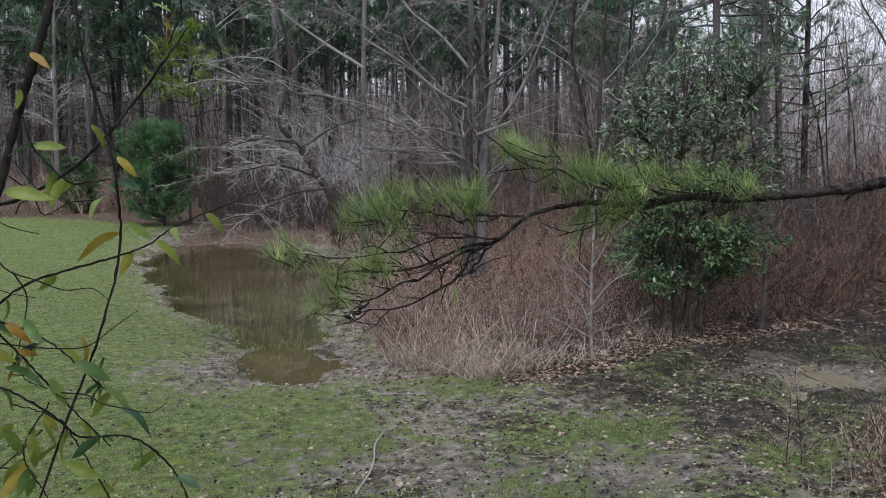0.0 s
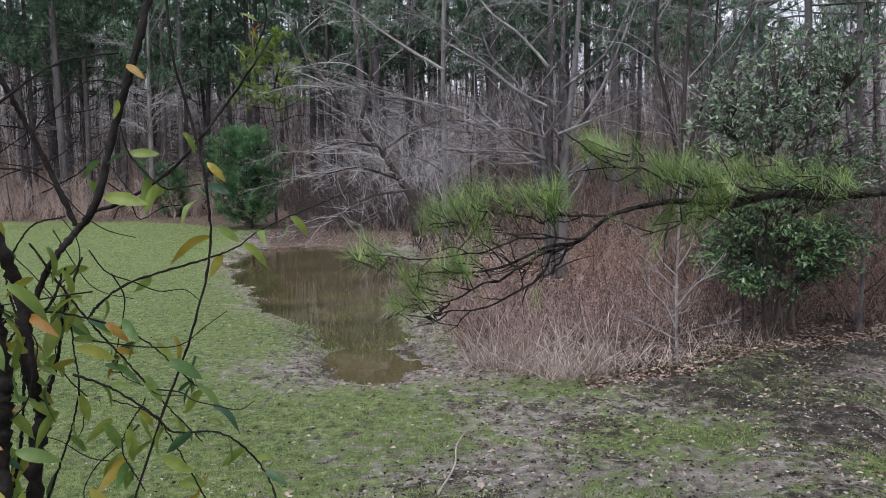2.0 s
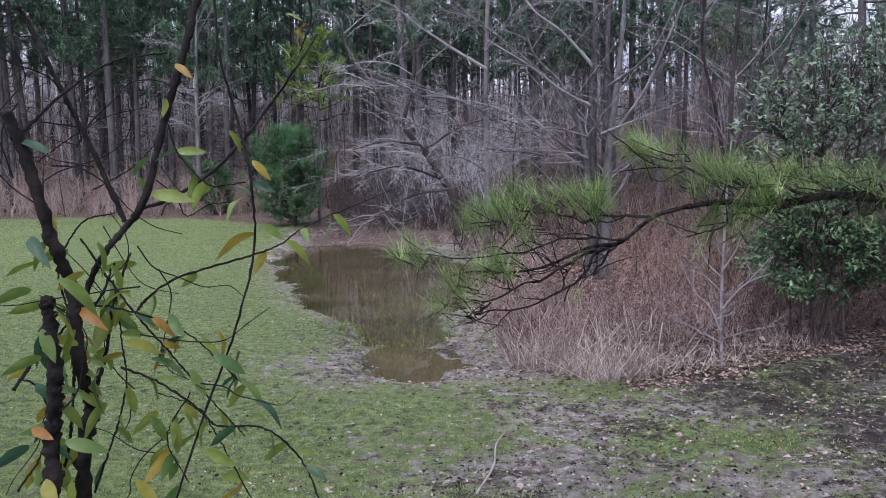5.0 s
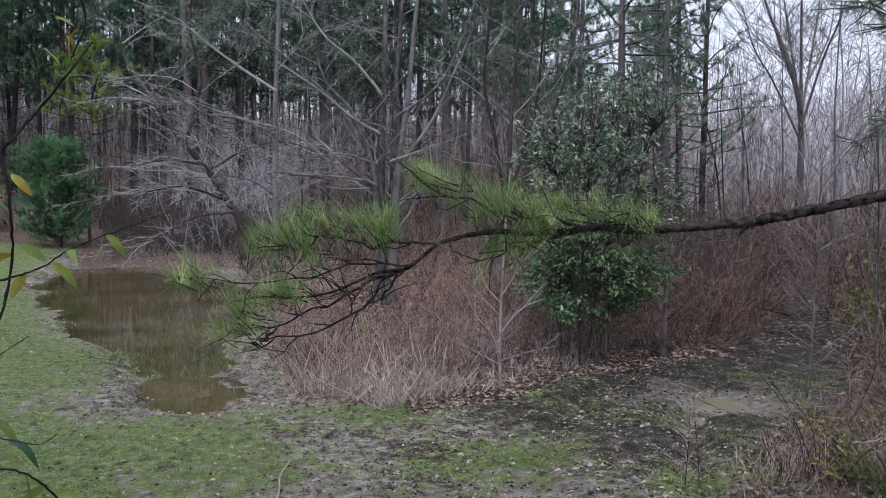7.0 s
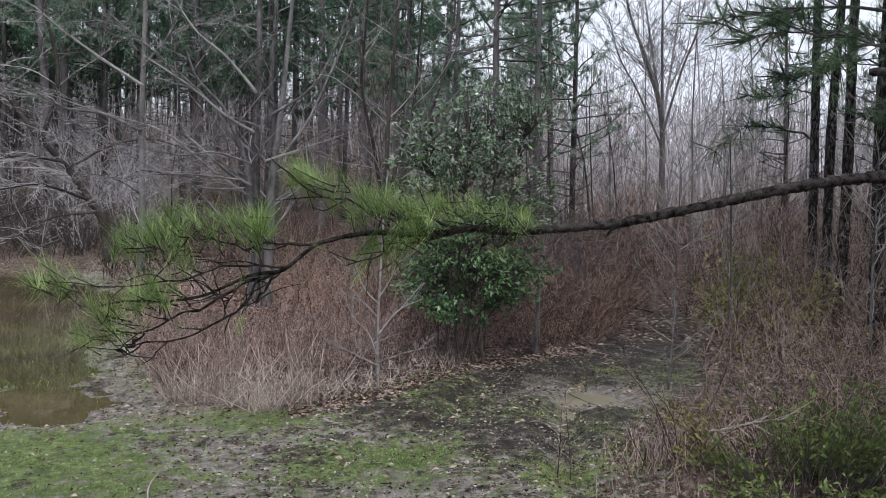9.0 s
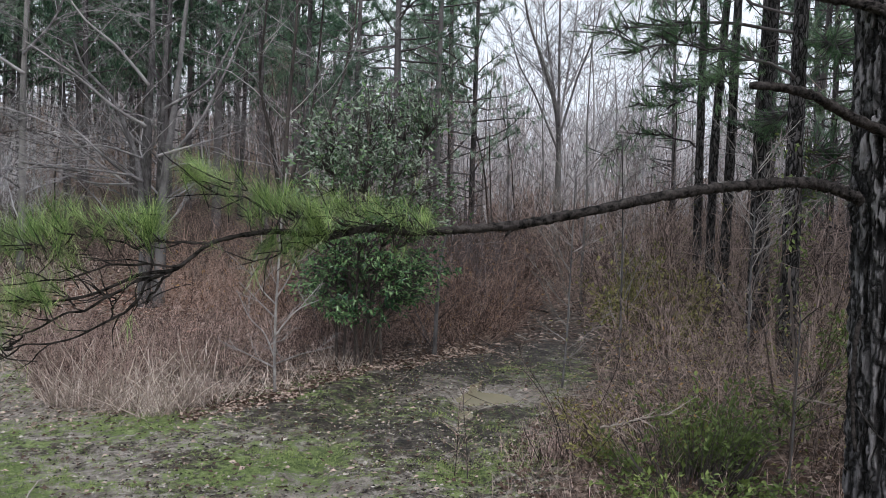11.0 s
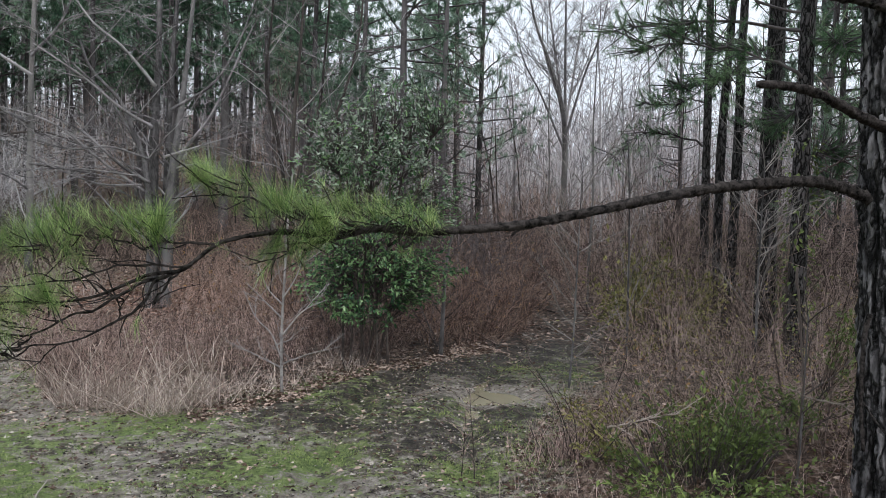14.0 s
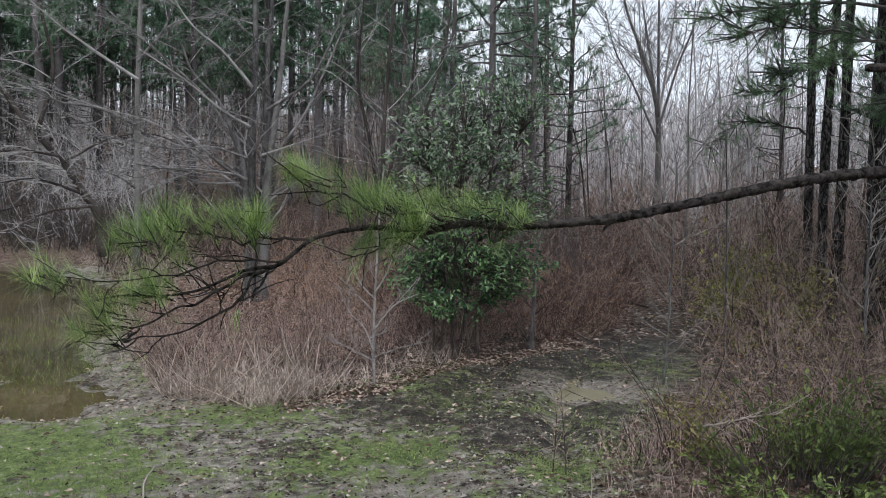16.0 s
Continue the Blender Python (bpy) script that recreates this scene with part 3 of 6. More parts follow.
def bare_tree(name, label, seed, tall, radius, bark, twig, spec=BARE, stems=1, lean=(0, 0, 1), group=""):
    """A leafless tree at the origin: trunk, limbs and twigs."""
    rng = np.random.default_rng(seed)
    tree = tagged(new(name), label, "tree", group)
    twigs = []
    for n in range(stems):
        out = [[] for _ in spec["steps"]]
        a = rng.uniform(0, 6.28)
        way = unit(np.array(lean) + (0.16 * np.array([math.cos(a), math.sin(a), 0]) if stems > 1 else 0))
        off = np.array([math.cos(a), math.sin(a), 0]) * (0.12 if stems > 1 else 0)
        pts, rad = grow(rng, off + (0, 0, -0.2), way, tall * rng.uniform(0.85, 1), radius, 0, out, spec)
        line = smooth_line(pts, 26)
        part("trunk", mesh_np("trunk", *tube(line, np.interp(np.linspace(0, 1, 26), np.linspace(0, 1, len(rad)), rad) * (1 + 0.5 * np.exp(-np.linspace(0, 26, 26))), 9, 0.04, rng), bark, True), tree)
        part("limbwork", mesh_np("limbwork", *sticks(out[1], 4), twig, True), tree, "", "stuff")
        twigs += [s for lv in out[2:] for s in lv]
    part("twigwork", mesh_np("twigwork", *sticks(twigs), twig), tree, "", "stuff")
    return tree


def needle_tufts(rng, tips, ways, count, length, width, cone=(25, 75), sag=0.12, shoot=0.12, plain=False):
    """Brushes of needles round the ends of shoots."""
    tips, ways = np.asarray(tips, float), unit(ways)
    n = len(tips)
    b = np.repeat(tips, count, 0)
    w = np.repeat(ways, count, 0)
    u, v = sides_of(w)
    a, c = rng.uniform(0, 2 * math.pi, (n * count, 1)), np.radians(rng.uniform(*cone, (n * count, 1)))
    d = w * np.cos(c) + (u * np.cos(a) + v * np.sin(a)) * np.sin(c)
    b = b - w * rng.uniform(0, shoot, (n * count, 1))
    return blades(b, d, length * rng.uniform(0.6, 1.1, n * count), width, sag, plain)


def pine(name, label, seed, tall, radius, crown_from, needle, boughs=42, count=16, length=0.28, width=0.022, reach=2.4, group="", low_dead=8, low=None):
    """A standing pine: trunk, boughs, needles."""
    rng = np.random.default_rng(seed)
    tree = tagged(new(name), label, "tree", group)
    k = np.linspace(0, 1, 24)
    bend = rng.normal(0, 0.012, 2)
    line = np.stack([bend[0] * tall * k**2 + 0.05 * np.sin(5 * k + seed), bend[1] * tall * k**2 + 0.05 * np.cos(4 * k), -0.3 + (tall + 0.3) * k], -1)
    part("trunk", mesh_np("trunk", *tube(line, radius * (1 - 0.8 * k**1.3) * (1 + 0.4 * np.exp(-30 * k)), 10, 0.05, rng), FAR_BARK, True), tree)
    segs, tips, ways = [], [], []
    for n in range(boughs + low_dead):
        dead = n >= boughs
        h = rng.uniform(0.1, crown_from) * tall if dead else tall * (crown_from + (1 - crown_from) * (n + rng.random()) / boughs)
        at = np.array([np.interp(h, line[:, 2], line[:, i]) for i in range(3)])
        a = rng.uniform(0, 2 * math.pi)
        size = reach * (rng.uniform(0.3, 0.8) if dead else rng.uniform(0.6, 1.1) * (1.1 - 0.75 * (h / tall - crown_from) / (1 - crown_from)))
        p, d = at, unit([math.cos(a), math.sin(a), rng.uniform(-0.15, 0.35)])
        steps = 5
        for s in range(steps):
            d = unit(d + rng.normal(0, 0.12, 3) + (0, 0, 0.06))
            q = p + d * size / steps
            segs.append((*p, *q, 0.028 * (1 - s / steps) + 0.006, 0.028 * (1 - (s + 1) / steps) + 0.006))
            if s >= 1 and not dead:
                for _ in range(2):
                    w = unit(d + rng.normal(0, 0.6, 3))
                    e = q + w * rng.uniform(0.2, 0.5) * size / 3
                    segs.append((*q, *e, 0.009, 0.005))
                    tips.append(e)
                    ways.append(w)
            p = q
        if not dead:
            tips.append(p)
            ways.append(d)
    part("boughwork", mesh_np("boughwork", *sticks(segs), FAR_BARK), tree, "", "stuff")
    part("crown", mesh_np("crown", *needle_tufts(rng, tips, ways, count, length, width, plain=True), needle), tree)
    return tree


def placed(x, y, turn=0.0, size=1.0, tilt=(0, 0)):
    return pose(x, y, float(height(x, y)) - 0.03, tilt[0], tilt[1], turn) @ Matrix.Scale(size, 4)


# ---- the wood behind: pines and leafless trees ----
def scatter(rng, count, az0, az1, r0, r1, gap):
    """Places in a wedge, kept gap metres apart."""
    got, tries = [], 0
    while len(got) < count and tries < count * 60:
        tries += 1
        az, r = rng.uniform(az0, az1), math.sqrt(rng.uniform(r0 * r0, r1 * r1))
        x, y = -r * math.sin(radians(az)), r * math.cos(radians(az))
        if all((x - a) ** 2 + (y - b) ** 2 > gap * gap for a, b in got):
            got.append((x, y))
    return got


def plant(models, places, rng, low, high, lean=2.0):
    """The models stand at the first places; copies stand at the others."""
    for n, (x, y) in enumerate(places):
        m = placed(x, y, rng.uniform(0, 360), rng.uniform(low, high), (rng.normal(0, lean), rng.normal(0, lean)))
        if n < len(models):
            models[n].matrix_basis = m
        else:
            copy_thing(models[n % len(models)], m)


rng = np.random.default_rng(7)
tall_pines = [pine("pine_tree", "tall dark pine with bare lower trunk in the wood", 11 + k, 18, (0.17, 0.14, 0.2, 0.13)[k], (0.36, 0.3, 0.42, 0.28)[k], FAR_NEEDLE, 52, 20, 0.4, 0.055, 2.9, "pines of the wood", 14) for k in range(4)]
places = scatter(rng, 44, 13, 42, 37, 58, 1.7) + scatter(rng, 24, 10, 42, 58, 95, 2.5) + scatter(rng, 26, -13, 13, 31, 50, 2.2) + scatter(rng, 20, -14, 13, 45, 90, 2.5) + scatter(rng, 8, -24, -14, 30, 60, 3) + scatter(rng, 9, -60, -46, 16, 40, 2.5)
plant(tall_pines, places, rng, 0.8, 1.15)

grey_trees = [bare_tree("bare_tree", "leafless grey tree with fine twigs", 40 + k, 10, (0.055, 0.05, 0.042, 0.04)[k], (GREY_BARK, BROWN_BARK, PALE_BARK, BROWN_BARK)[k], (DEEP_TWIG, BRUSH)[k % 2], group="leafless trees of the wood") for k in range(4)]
places = scatter(rng, 14, -28, -9, 23, 31, 1.6) + scatter(rng, 4, -24, -19, 24, 31, 1.2) + scatter(rng, 16, -32, 7, 24, 38, 2.2) + scatter(rng, 6, 7, 18, 37, 44, 2.0) + scatter(rng, 20, 12, 40, 37, 46, 1.5) + scatter(rng, 10, -58, -26, 13, 22, 2.0) + scatter(rng, 44, -58, -26, 24, 80, 2.0)
plant(grey_trees, places, rng, 0.6, 1.15, 3.5)


def far_woods():
    """The depth of the wood, too far to tell tree from tree: stems, boughs and needles."""
    rng = np.random.default_rng(29)
    stems, base, way = [], [], []
    for _ in range(330):
        az, r = rng.uniform(-13, 44), rng.uniform(62, 125)
        x, y = -r * math.sin(radians(az)), r * math.cos(radians(az))
        z, tall = float(height(x, y)), rng.uniform(14, 20)
        w = rng.normal(0, 0.02, 2) * tall
        stems.append((x, y, z - 0.3, x + w[0], y + w[1], z + tall, rng.uniform(0.1, 0.2), 0.05))
        n = 24 if az > 6 else 70
        h = rng.uniform(0.32 if az > 6 else 0.12, 1, n) * tall
        a, s = rng.uniform(0, 6.28, n), rng.uniform(0.2, 2.6, n)
        base.append(np.stack([x + s * np.cos(a), y + s * np.sin(a), z + h], -1))
        way.append(np.stack([np.cos(a), np.sin(a), rng.normal(0.2, 0.5, n)], -1))
    tagged(new("far_wood", mesh_np("far_wood", *sticks(stems, 4), FAR_BARK)), "dark stems deep in the pine wood", "woods", kind="stuff")
    base, way = np.concatenate(base), np.concatenate(way)
    tagged(new("far_foliage", mesh_np("far_foliage", *blades(base, way, rng.uniform(0.5, 1.3, len(base)), 0.2, 0.2, True), FAR_NEEDLE)), "dark pine foliage deep in the wood", "woods", kind="stuff")
    twigs = []
    for n in range(2700):
        az, r, high = (rng.uniform(-62, 44), rng.uniform(48, 120), 10) if n < 1200 else (rng.uniform(-52, -12), rng.uniform(40, 85), 8.5) if n < 1900 else (rng.uniform(8, 46), rng.uniform(55, 110), 9)
        x, y = -r * math.sin(radians(az)), r * math.cos(radians(az))
        z, tall = float(height(x, y)), rng.uniform(0.5, 1) * high
        p, d = np.array([x, y, z - 0.2]), np.array([0, 0, 1.0])
        for k in range(5):
            d = unit(d + rng.normal(0, 0.08, 3))
            q = p + d * tall / 5
            twigs.append((*p, *q, 0.07 * (1 - k / 6), 0.07 * (1 - (k + 1) / 6)))
            for _ in range(4):
                b = p + (q - p) * rng.random()
                w = unit(d + rng.normal(0, 0.6, 3))
                twigs.append((*b, *(b + w * tall * rng.uniform(0.08, 0.25)), 0.022, 0.01))
            p = q
    tagged(new("far_wood", mesh_np("far_wood", *sticks(twigs), TWIG)), "pale leafless wood in the distance", "woods", kind="stuff")


far_woods()
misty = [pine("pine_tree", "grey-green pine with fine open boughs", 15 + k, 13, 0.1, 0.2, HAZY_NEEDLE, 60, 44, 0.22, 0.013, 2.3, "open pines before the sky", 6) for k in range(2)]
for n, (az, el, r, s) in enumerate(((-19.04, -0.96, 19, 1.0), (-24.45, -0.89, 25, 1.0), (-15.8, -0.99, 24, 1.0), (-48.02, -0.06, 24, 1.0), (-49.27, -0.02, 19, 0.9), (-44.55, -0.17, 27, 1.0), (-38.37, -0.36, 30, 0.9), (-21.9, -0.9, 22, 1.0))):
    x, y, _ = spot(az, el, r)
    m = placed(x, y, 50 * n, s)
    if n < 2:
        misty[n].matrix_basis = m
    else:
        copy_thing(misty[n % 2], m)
# unseen pines, added round and behind the standpoint to shade it
for x, y in scatter(rng, 16, 70, 290, 5, 20, 2.8) + scatter(rng, 7, -105, -62, 5, 15, 2.5):
    copy_thing(tall_pines[int(rng.integers(4))], placed(x, y, rng.uniform(0, 360), rng.uniform(0.8, 1.1)))


# ---- thickets ----
def thicket(name, label, seed, places, tall, mat, shoots=9, stem=0.006, spread=0.35, group="", clinging=None, leaf=0.04, rate=0.0):
    """Bushy leafless undergrowth: a few wands from each root, each with side twigs."""
    rng = np.random.default_rng(seed)
    segs, ends, ways = [], [], []
    for x, y in places:
        z = float(height(x, y)) - 0.03
        h = tall * rng.uniform(0.5, 1.15) * (0.55 + 0.95 * float(rough_noise(x * 0.8, y * 0.8, seed)))
        for _ in range(rng.integers(2, 4)):
            p, d = np.array([x + rng.normal(0, 0.08), y + rng.normal(0, 0.08), z]), unit([rng.normal(0, spread), rng.normal(0, spread), 1])
            n = 4
            r = stem * rng.uniform(0.7, 1.4)
            for s in range(n):
                d = unit(d + rng.normal(0, 0.16, 3))
                q = p + d * h / n
                segs.append((*p, *q, r * (1 - 0.2 * s), r * (1 - 0.2 * (s + 1))))
                for _ in range(shoots // n):
                    f = rng.random()
                    b = p + (q - p) * f
                    w = unit(d + rng.normal(0, 0.75, 3))
                    e = b + w * h * rng.uniform(0.1, 0.28)
                    segs.append((*b, *e, r * 0.5, r * 0.3))
                    if rng.random() < rate:
                        ends.append(e)
                        ways.append(w)
                    if rng.random() < 0.4:
                        segs.append((*(b + (e - b) * 0.5), *(b + (e - b) * 0.5 + unit(w + rng.normal(0, 0.7, 3)) * h * 0.1), r * 0.35, r * 0.2))
                p = q
    tagged(new(name, mesh_np(name, *sticks(segs), mat)), label, "undergrowth", group, "stuff")
    if ends:
        n = len(ends)
        s = leaf * rng.uniform(0.6, 1.2, n)
        up = np.stack([rng.normal(0, 0.7, n), rng.normal(0, 0.7, n), np.ones(n)], -1)
        tagged(new("clinging_leaves", mesh_np("clinging_leaves", *leaves(ends, np.array(ways) - (0, 0, 0.5), up, s, s * 0.45), clinging)), "small leaves still clinging to thin twigs", "leaves", kind="stuff")


def wedge(rng, count, az0, az1, r0, r1):
    az, r = rng.uniform(az0, az1, count), np.sqrt(rng.uniform(r0 * r0, r1 * r1, count))
    return np.stack([-r * np.sin(np.radians(az)), r * np.cos(np.radians(az))], -1)


rng = np.random.default_rng(17)
p = wedge(rng, 50, 4, 13, 27, 37)
thicket("undergrowth", "tall pale leafless thicket behind the flood water", 29, p, 4.5, TWIG, 16, 0.012, 0.45)
p = wedge(rng, 340, 6, 16.5, 26, 38)
thicket("undergrowth", "grey-brown leafless undergrowth behind the flood water", 18, p, 1.9, BROWN_BARK, 12, 0.009)
p = wedge(rng, 420, -26, 44, 42, 85)
thicket("undergrowth", "brown undergrowth deep in the wood", 16, p, 4.5, BRUSH, 12, 0.022, 0.4)
p = wedge(rng, 420, 18, 42, 35, 46)
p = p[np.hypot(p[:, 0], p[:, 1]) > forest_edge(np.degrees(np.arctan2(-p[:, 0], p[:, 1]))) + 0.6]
thicket("undergrowth", "brown leafless undergrowth at the lawn's far edge", 19, p, 2.0, BRUSH, 12, 0.013)
p = wedge(rng, 720, -30, 8, 14, 30)
p = p[(np.hypot(p[:, 0], p[:, 1]) > 20) | (p[:, 0] > 0.22 * p[:, 1])]
thicket("undergrowth", "grey leafless undergrowth under the trees", 20, p, 2.0, BRUSH, 12, 0.007, 0.5)
p = wedge(rng, 55, -11, -3, 12, 15.5)
p = p[p[:, 1] > weed_front(p[:, 0]) + 2.5]
thicket("undergrowth", "russet twigs with a few clinging leaves round the grey tree", 60, p, 1.5, RUSSET, 12, 0.0042, 0.5, "", RUST_LEAF, 0.06, 0.12)
p = wedge(rng, 70, -31, -13, 9.5, 15)
p = p[p[:, 1] > weed_front(p[:, 0]) + 0.4]
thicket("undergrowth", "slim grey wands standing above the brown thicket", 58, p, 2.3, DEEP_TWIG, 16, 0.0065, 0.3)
p = wedge(rng, 760, -33, -10, 9.2, 16)
p = p[np.hypot(p[:, 0] - 2.6, p[:, 1] - 8.9) > 1.2]
p = p[(p[:, 1] > weed_front(p[:, 0]) + 0.25) & (np.abs(p[:, 0] - np.interp(p[:, 1], [8, 9.5, 12, 15], [4.6, 5.6, 6.9, 8.8])) > 0.3)]
thicket("undergrowth", "dense brown leafless thicket behind the holly", 57, p, 1.4, RUSSET, 16, 0.0036, 0.55, "", RUST_LEAF, 0.05, 0.07)
p = wedge(rng, 700, -56, -27, 11, 28)
p = p[(p[:, 0] > right_bank(p[:, 1]) + 0.3) | (p[:, 1] > weed_front(p[:, 0]) + 1)]
thicket("undergrowth", "grey-brown leafless undergrowth beyond the track", 21, p, 2.3, BRUSH, 12, 0.007, 0.45)
p = wedge(rng, 110, -56, -27, 5.6, 12)
p = p[p[:, 0] > right_bank(p[:, 1]) + 0.4]
thicket("undergrowth", "tangled brown undergrowth beside the track", 22, p, 1.1, BRUSH, 16, 0.0036, 0.8, "", RUST_LEAF, 0.035, 0.3)

p = wedge(rng, 130, -54, -36, 4.9, 8.5)
p = p[p[:, 0] > right_bank(p[:, 1]) + 0.7]
thicket("undergrowth", "thin grey wands round the pine's foot", 27, p, 1.0, BRUSH, 12, 0.0026, 0.7, "", OLIVE_LEAF, 0.035, 0.4)
p = wedge(rng, 120, -50, -28, 8, 16)
p = p[p[:, 0] > right_bank(p[:, 1]) + 0.6]
thicket("undergrowth", "pale thin saplings and wands beyond the track", 28, p, 1.9, BRUSH, 12, 0.0034, 0.35, "", OLIVE_LEAF, 0.05, 0.45)

# ---- weeds on the point between flood water and track ----
p = wedge(rng, 5200, -34, 6, 6.7, 12)
ahead = p[:, 1] - weed_front(p[:, 0])
p = p[(ahead > 0.12 + 0.5 * rng.random(len(p))) & (pond_depth(p[:, 0], p[:, 1]) < -0.35)]
ahead = p[:, 1] - weed_front(p[:, 0])
thick = ease(0.3, 0.55, rough_noise(p[:, 0] * 1.1, p[:, 1] * 1.1, 77)) * (1 - 0.8 * ease(2.0, 3.5, ahead))
p = p[(rng.random(len(p)) < 0.08 + 0.55 * thick) & (np.hypot((p[:, 0] - 2.4) / 0.75, (p[:, 1] - 8.0) / 0.9) > 1)]
thicket("weeds", "dead red-brown weeds standing in leaf litter", 23, p, 0.62, WEED, 12, 0.0021, 0.4)


def straw(name, label, seed, places, tall, mat, width=0.005, spread=0.35, sag=0.35):
    rng = np.random.default_rng(seed)
    x, y = places[:, 0], places[:, 1]
    base = np.stack([x, y, np.maximum(height(x, y), -0.1) - 0.02], -1)
    n = len(base)
    way = np.stack([rng.normal(0, spread, n), rng.normal(0, spread, n), np.ones(n)], -1)
    tagged(new(name, mesh_np(name, *blades(base, way, tall * rng.uniform(0.4, 1.1, n), width, rng.uniform(0, sag, (n, 1))), mat)), label, "dry grass", kind="stuff")


def fringe(rng, count, x0, x1, depth):
    x = rng.uniform(x0, x1, count)
    return np.stack([x, weed_front(x) + 0.02 + np.abs(rng.normal(0, depth, count))], -1)


p = np.concatenate([fringe(rng, 700, -0.75, 1.2, 0.7), fringe(rng, 700, -0.5, 0.7, 0.3), fringe(rng, 300, 1.0, 2.6, 0.4)])
p = p - (0, 0.1)
straw("dry_grass", "pale straw-coloured dead grass at the weeds' edge", 24, p, 0.5, STRAW, 0.0055, 0.75, 0.7)


def canes():
    """Long pale stalks, bleached and leaning every way."""
    rng = np.random.default_rng(46)
    segs = []
    for x, y in fringe(rng, 120, -0.6, 0.9, 0.45):
        p, d = np.array([x, y - 0.1, float(height(x, y)) - 0.02]), unit([rng.normal(0, 0.6), rng.normal(-0.1, 0.4), 1])
        for k in range(4):
            q = p + d * rng.uniform(0.1, 0.2)
            segs.append((*p, *q, 0.0046 - 0.0007 * k, 0.0039 - 0.0007 * k))
            d, p = unit(d + rng.normal(0, 0.14, 3)), q
    tagged(new("dry_grass", mesh_np("dry_grass", *sticks(segs), STRAW)), "long bleached stalks leaning out of the weeds", "dry grass", kind="stuff")


canes()
p = wedge(rng, 2600, 1, 9, 9, 25)
p = p[pond_depth(p[:, 0], p[:, 1]) < -0.1]
straw("dry_grass", "dead tan grass along the flood water", 25, p, 0.45, STRAW, 0.007)
p = np.stack([rng.normal(2.95, 0.16, 420), rng.normal(4.75, 0.16, 420)], -1)
straw("dry_grass", "brown dead grass clump beside the track", 26, p, 0.36, WEED, 0.005, 0.8)
p = wedge(rng, 1700, -44, -25, 4.2, 8)
q = p[:, 0] - right_bank(p[:, 1])
straw("dry_grass", "bleached dry grass along the track's edge", 47, p[(q > -0.2) & (q < 0.9)], 0.3, DULL_STRAW, 0.0035, 0.8, 0.7)
p = wedge(rng, 700, -50, -27, 4.2, 6.5)
p = p[p[:, 0] > right_bank(p[:, 1]) - 0.1]
straw("dry_grass", "thin brown dead grass under the shrub", 38, p, 0.35, WEED, 0.004, 0.7)


def tufts(rng, count, spots, spread):
    x, y = np.array(spots)[rng.integers(len(spots), size=count)].T
    return np.stack([x + rng.normal(0, spread, count), y + rng.normal(0, spread * 1.6, count)], -1)


p = tufts(rng, 6500, ((-1.5, 8.9), (-2.0, 8.5), (-2.7, 9.6), (-3.2, 11.2), (-1.9, 11.6), (-2.46, 10.87), (-2.23, 9.34), (-1.65, 8.36), (-1.59, 9.53), (-2.48, 11.35), (-2.31, 12.19), (-3.05, 12.93), (-1.67, 9.67), (-2.08, 10.33)), 0.22)
straw("water_grass", "green grass standing in the flood water", 44, p, 0.14, GRASS, 0.006, 0.5, 0.3)
p = wedge(rng, 24000, -1, 26, 6.8, 26)
q = pond_depth(p[:, 0], p[:, 1])
straw("water_grass", "short grass along the flood water's edge", 45, p[(q > -0.45) & (q < 0.05 + 1.6 * rough_noise(p[:, 0] * 1.2, p[:, 1] * 1.2, 48) ** 2.5)], 0.085, GRASS, 0.006, 0.6, 0.3)


# ---- lawn blades, fallen leaves, clods ----
def lawn_blades():
    rng = np.random.default_rng(31)
    n = 430000
    az, r = rng.uniform(-34, 40, n), 4.2 * (36 / 4.2) ** (rng.random(n) ** 1.15)
    x, y = -r * np.sin(np.radians(az)), r * np.cos(np.radians(az))
    lawn, litter, _, _ = covers(x, y)
    keep = ((lawn + 1.2 * (rough_noise(x * 3.5, y * 3.5, 41) - 0.5) + 0.6 * (rough_noise(x * 22, y * 22, 43, 2) - 0.37) > 0.5 + 0.15 * rng.random(n)) | (rng.random(n) < 0.13)) & (litter < 0.3) & (pond_depth(x, y) < -0.1)
    x, y, r = x[keep], y[keep], r[keep]
    base = np.stack([x, y, height(x, y) - 0.004], -1)
    way = np.stack([rng.normal(0, 0.6, len(x)), rng.normal(0, 0.6, len(x)), np.ones(len(x))], -1)
    u, _ = sides_of(unit(way))
    tuft = ease(0.42, 0.62, rough_noise(x * 2.6, y * 2.6, 58)) * ease(-2.2, 0.4, x)
    size, w = ((0.01 + 0.016 * rng.random(len(x))) * (1 + 0.5 * tuft))[:, None] * (0.8 + 0.03 * r[:, None]), (0.0012 + 0.0004 * r)[:, None]
    v = np.stack([base - u * w, base + u * w, base + unit(way) * size], 1).reshape(-1, 3)
    tagged(new("lawn_grass", mesh_np("lawn_grass", v, np.arange(len(v)).reshape(-1, 3), GRASS)), "short green lawn grass", "grass", kind="stuff")


lawn_blades()


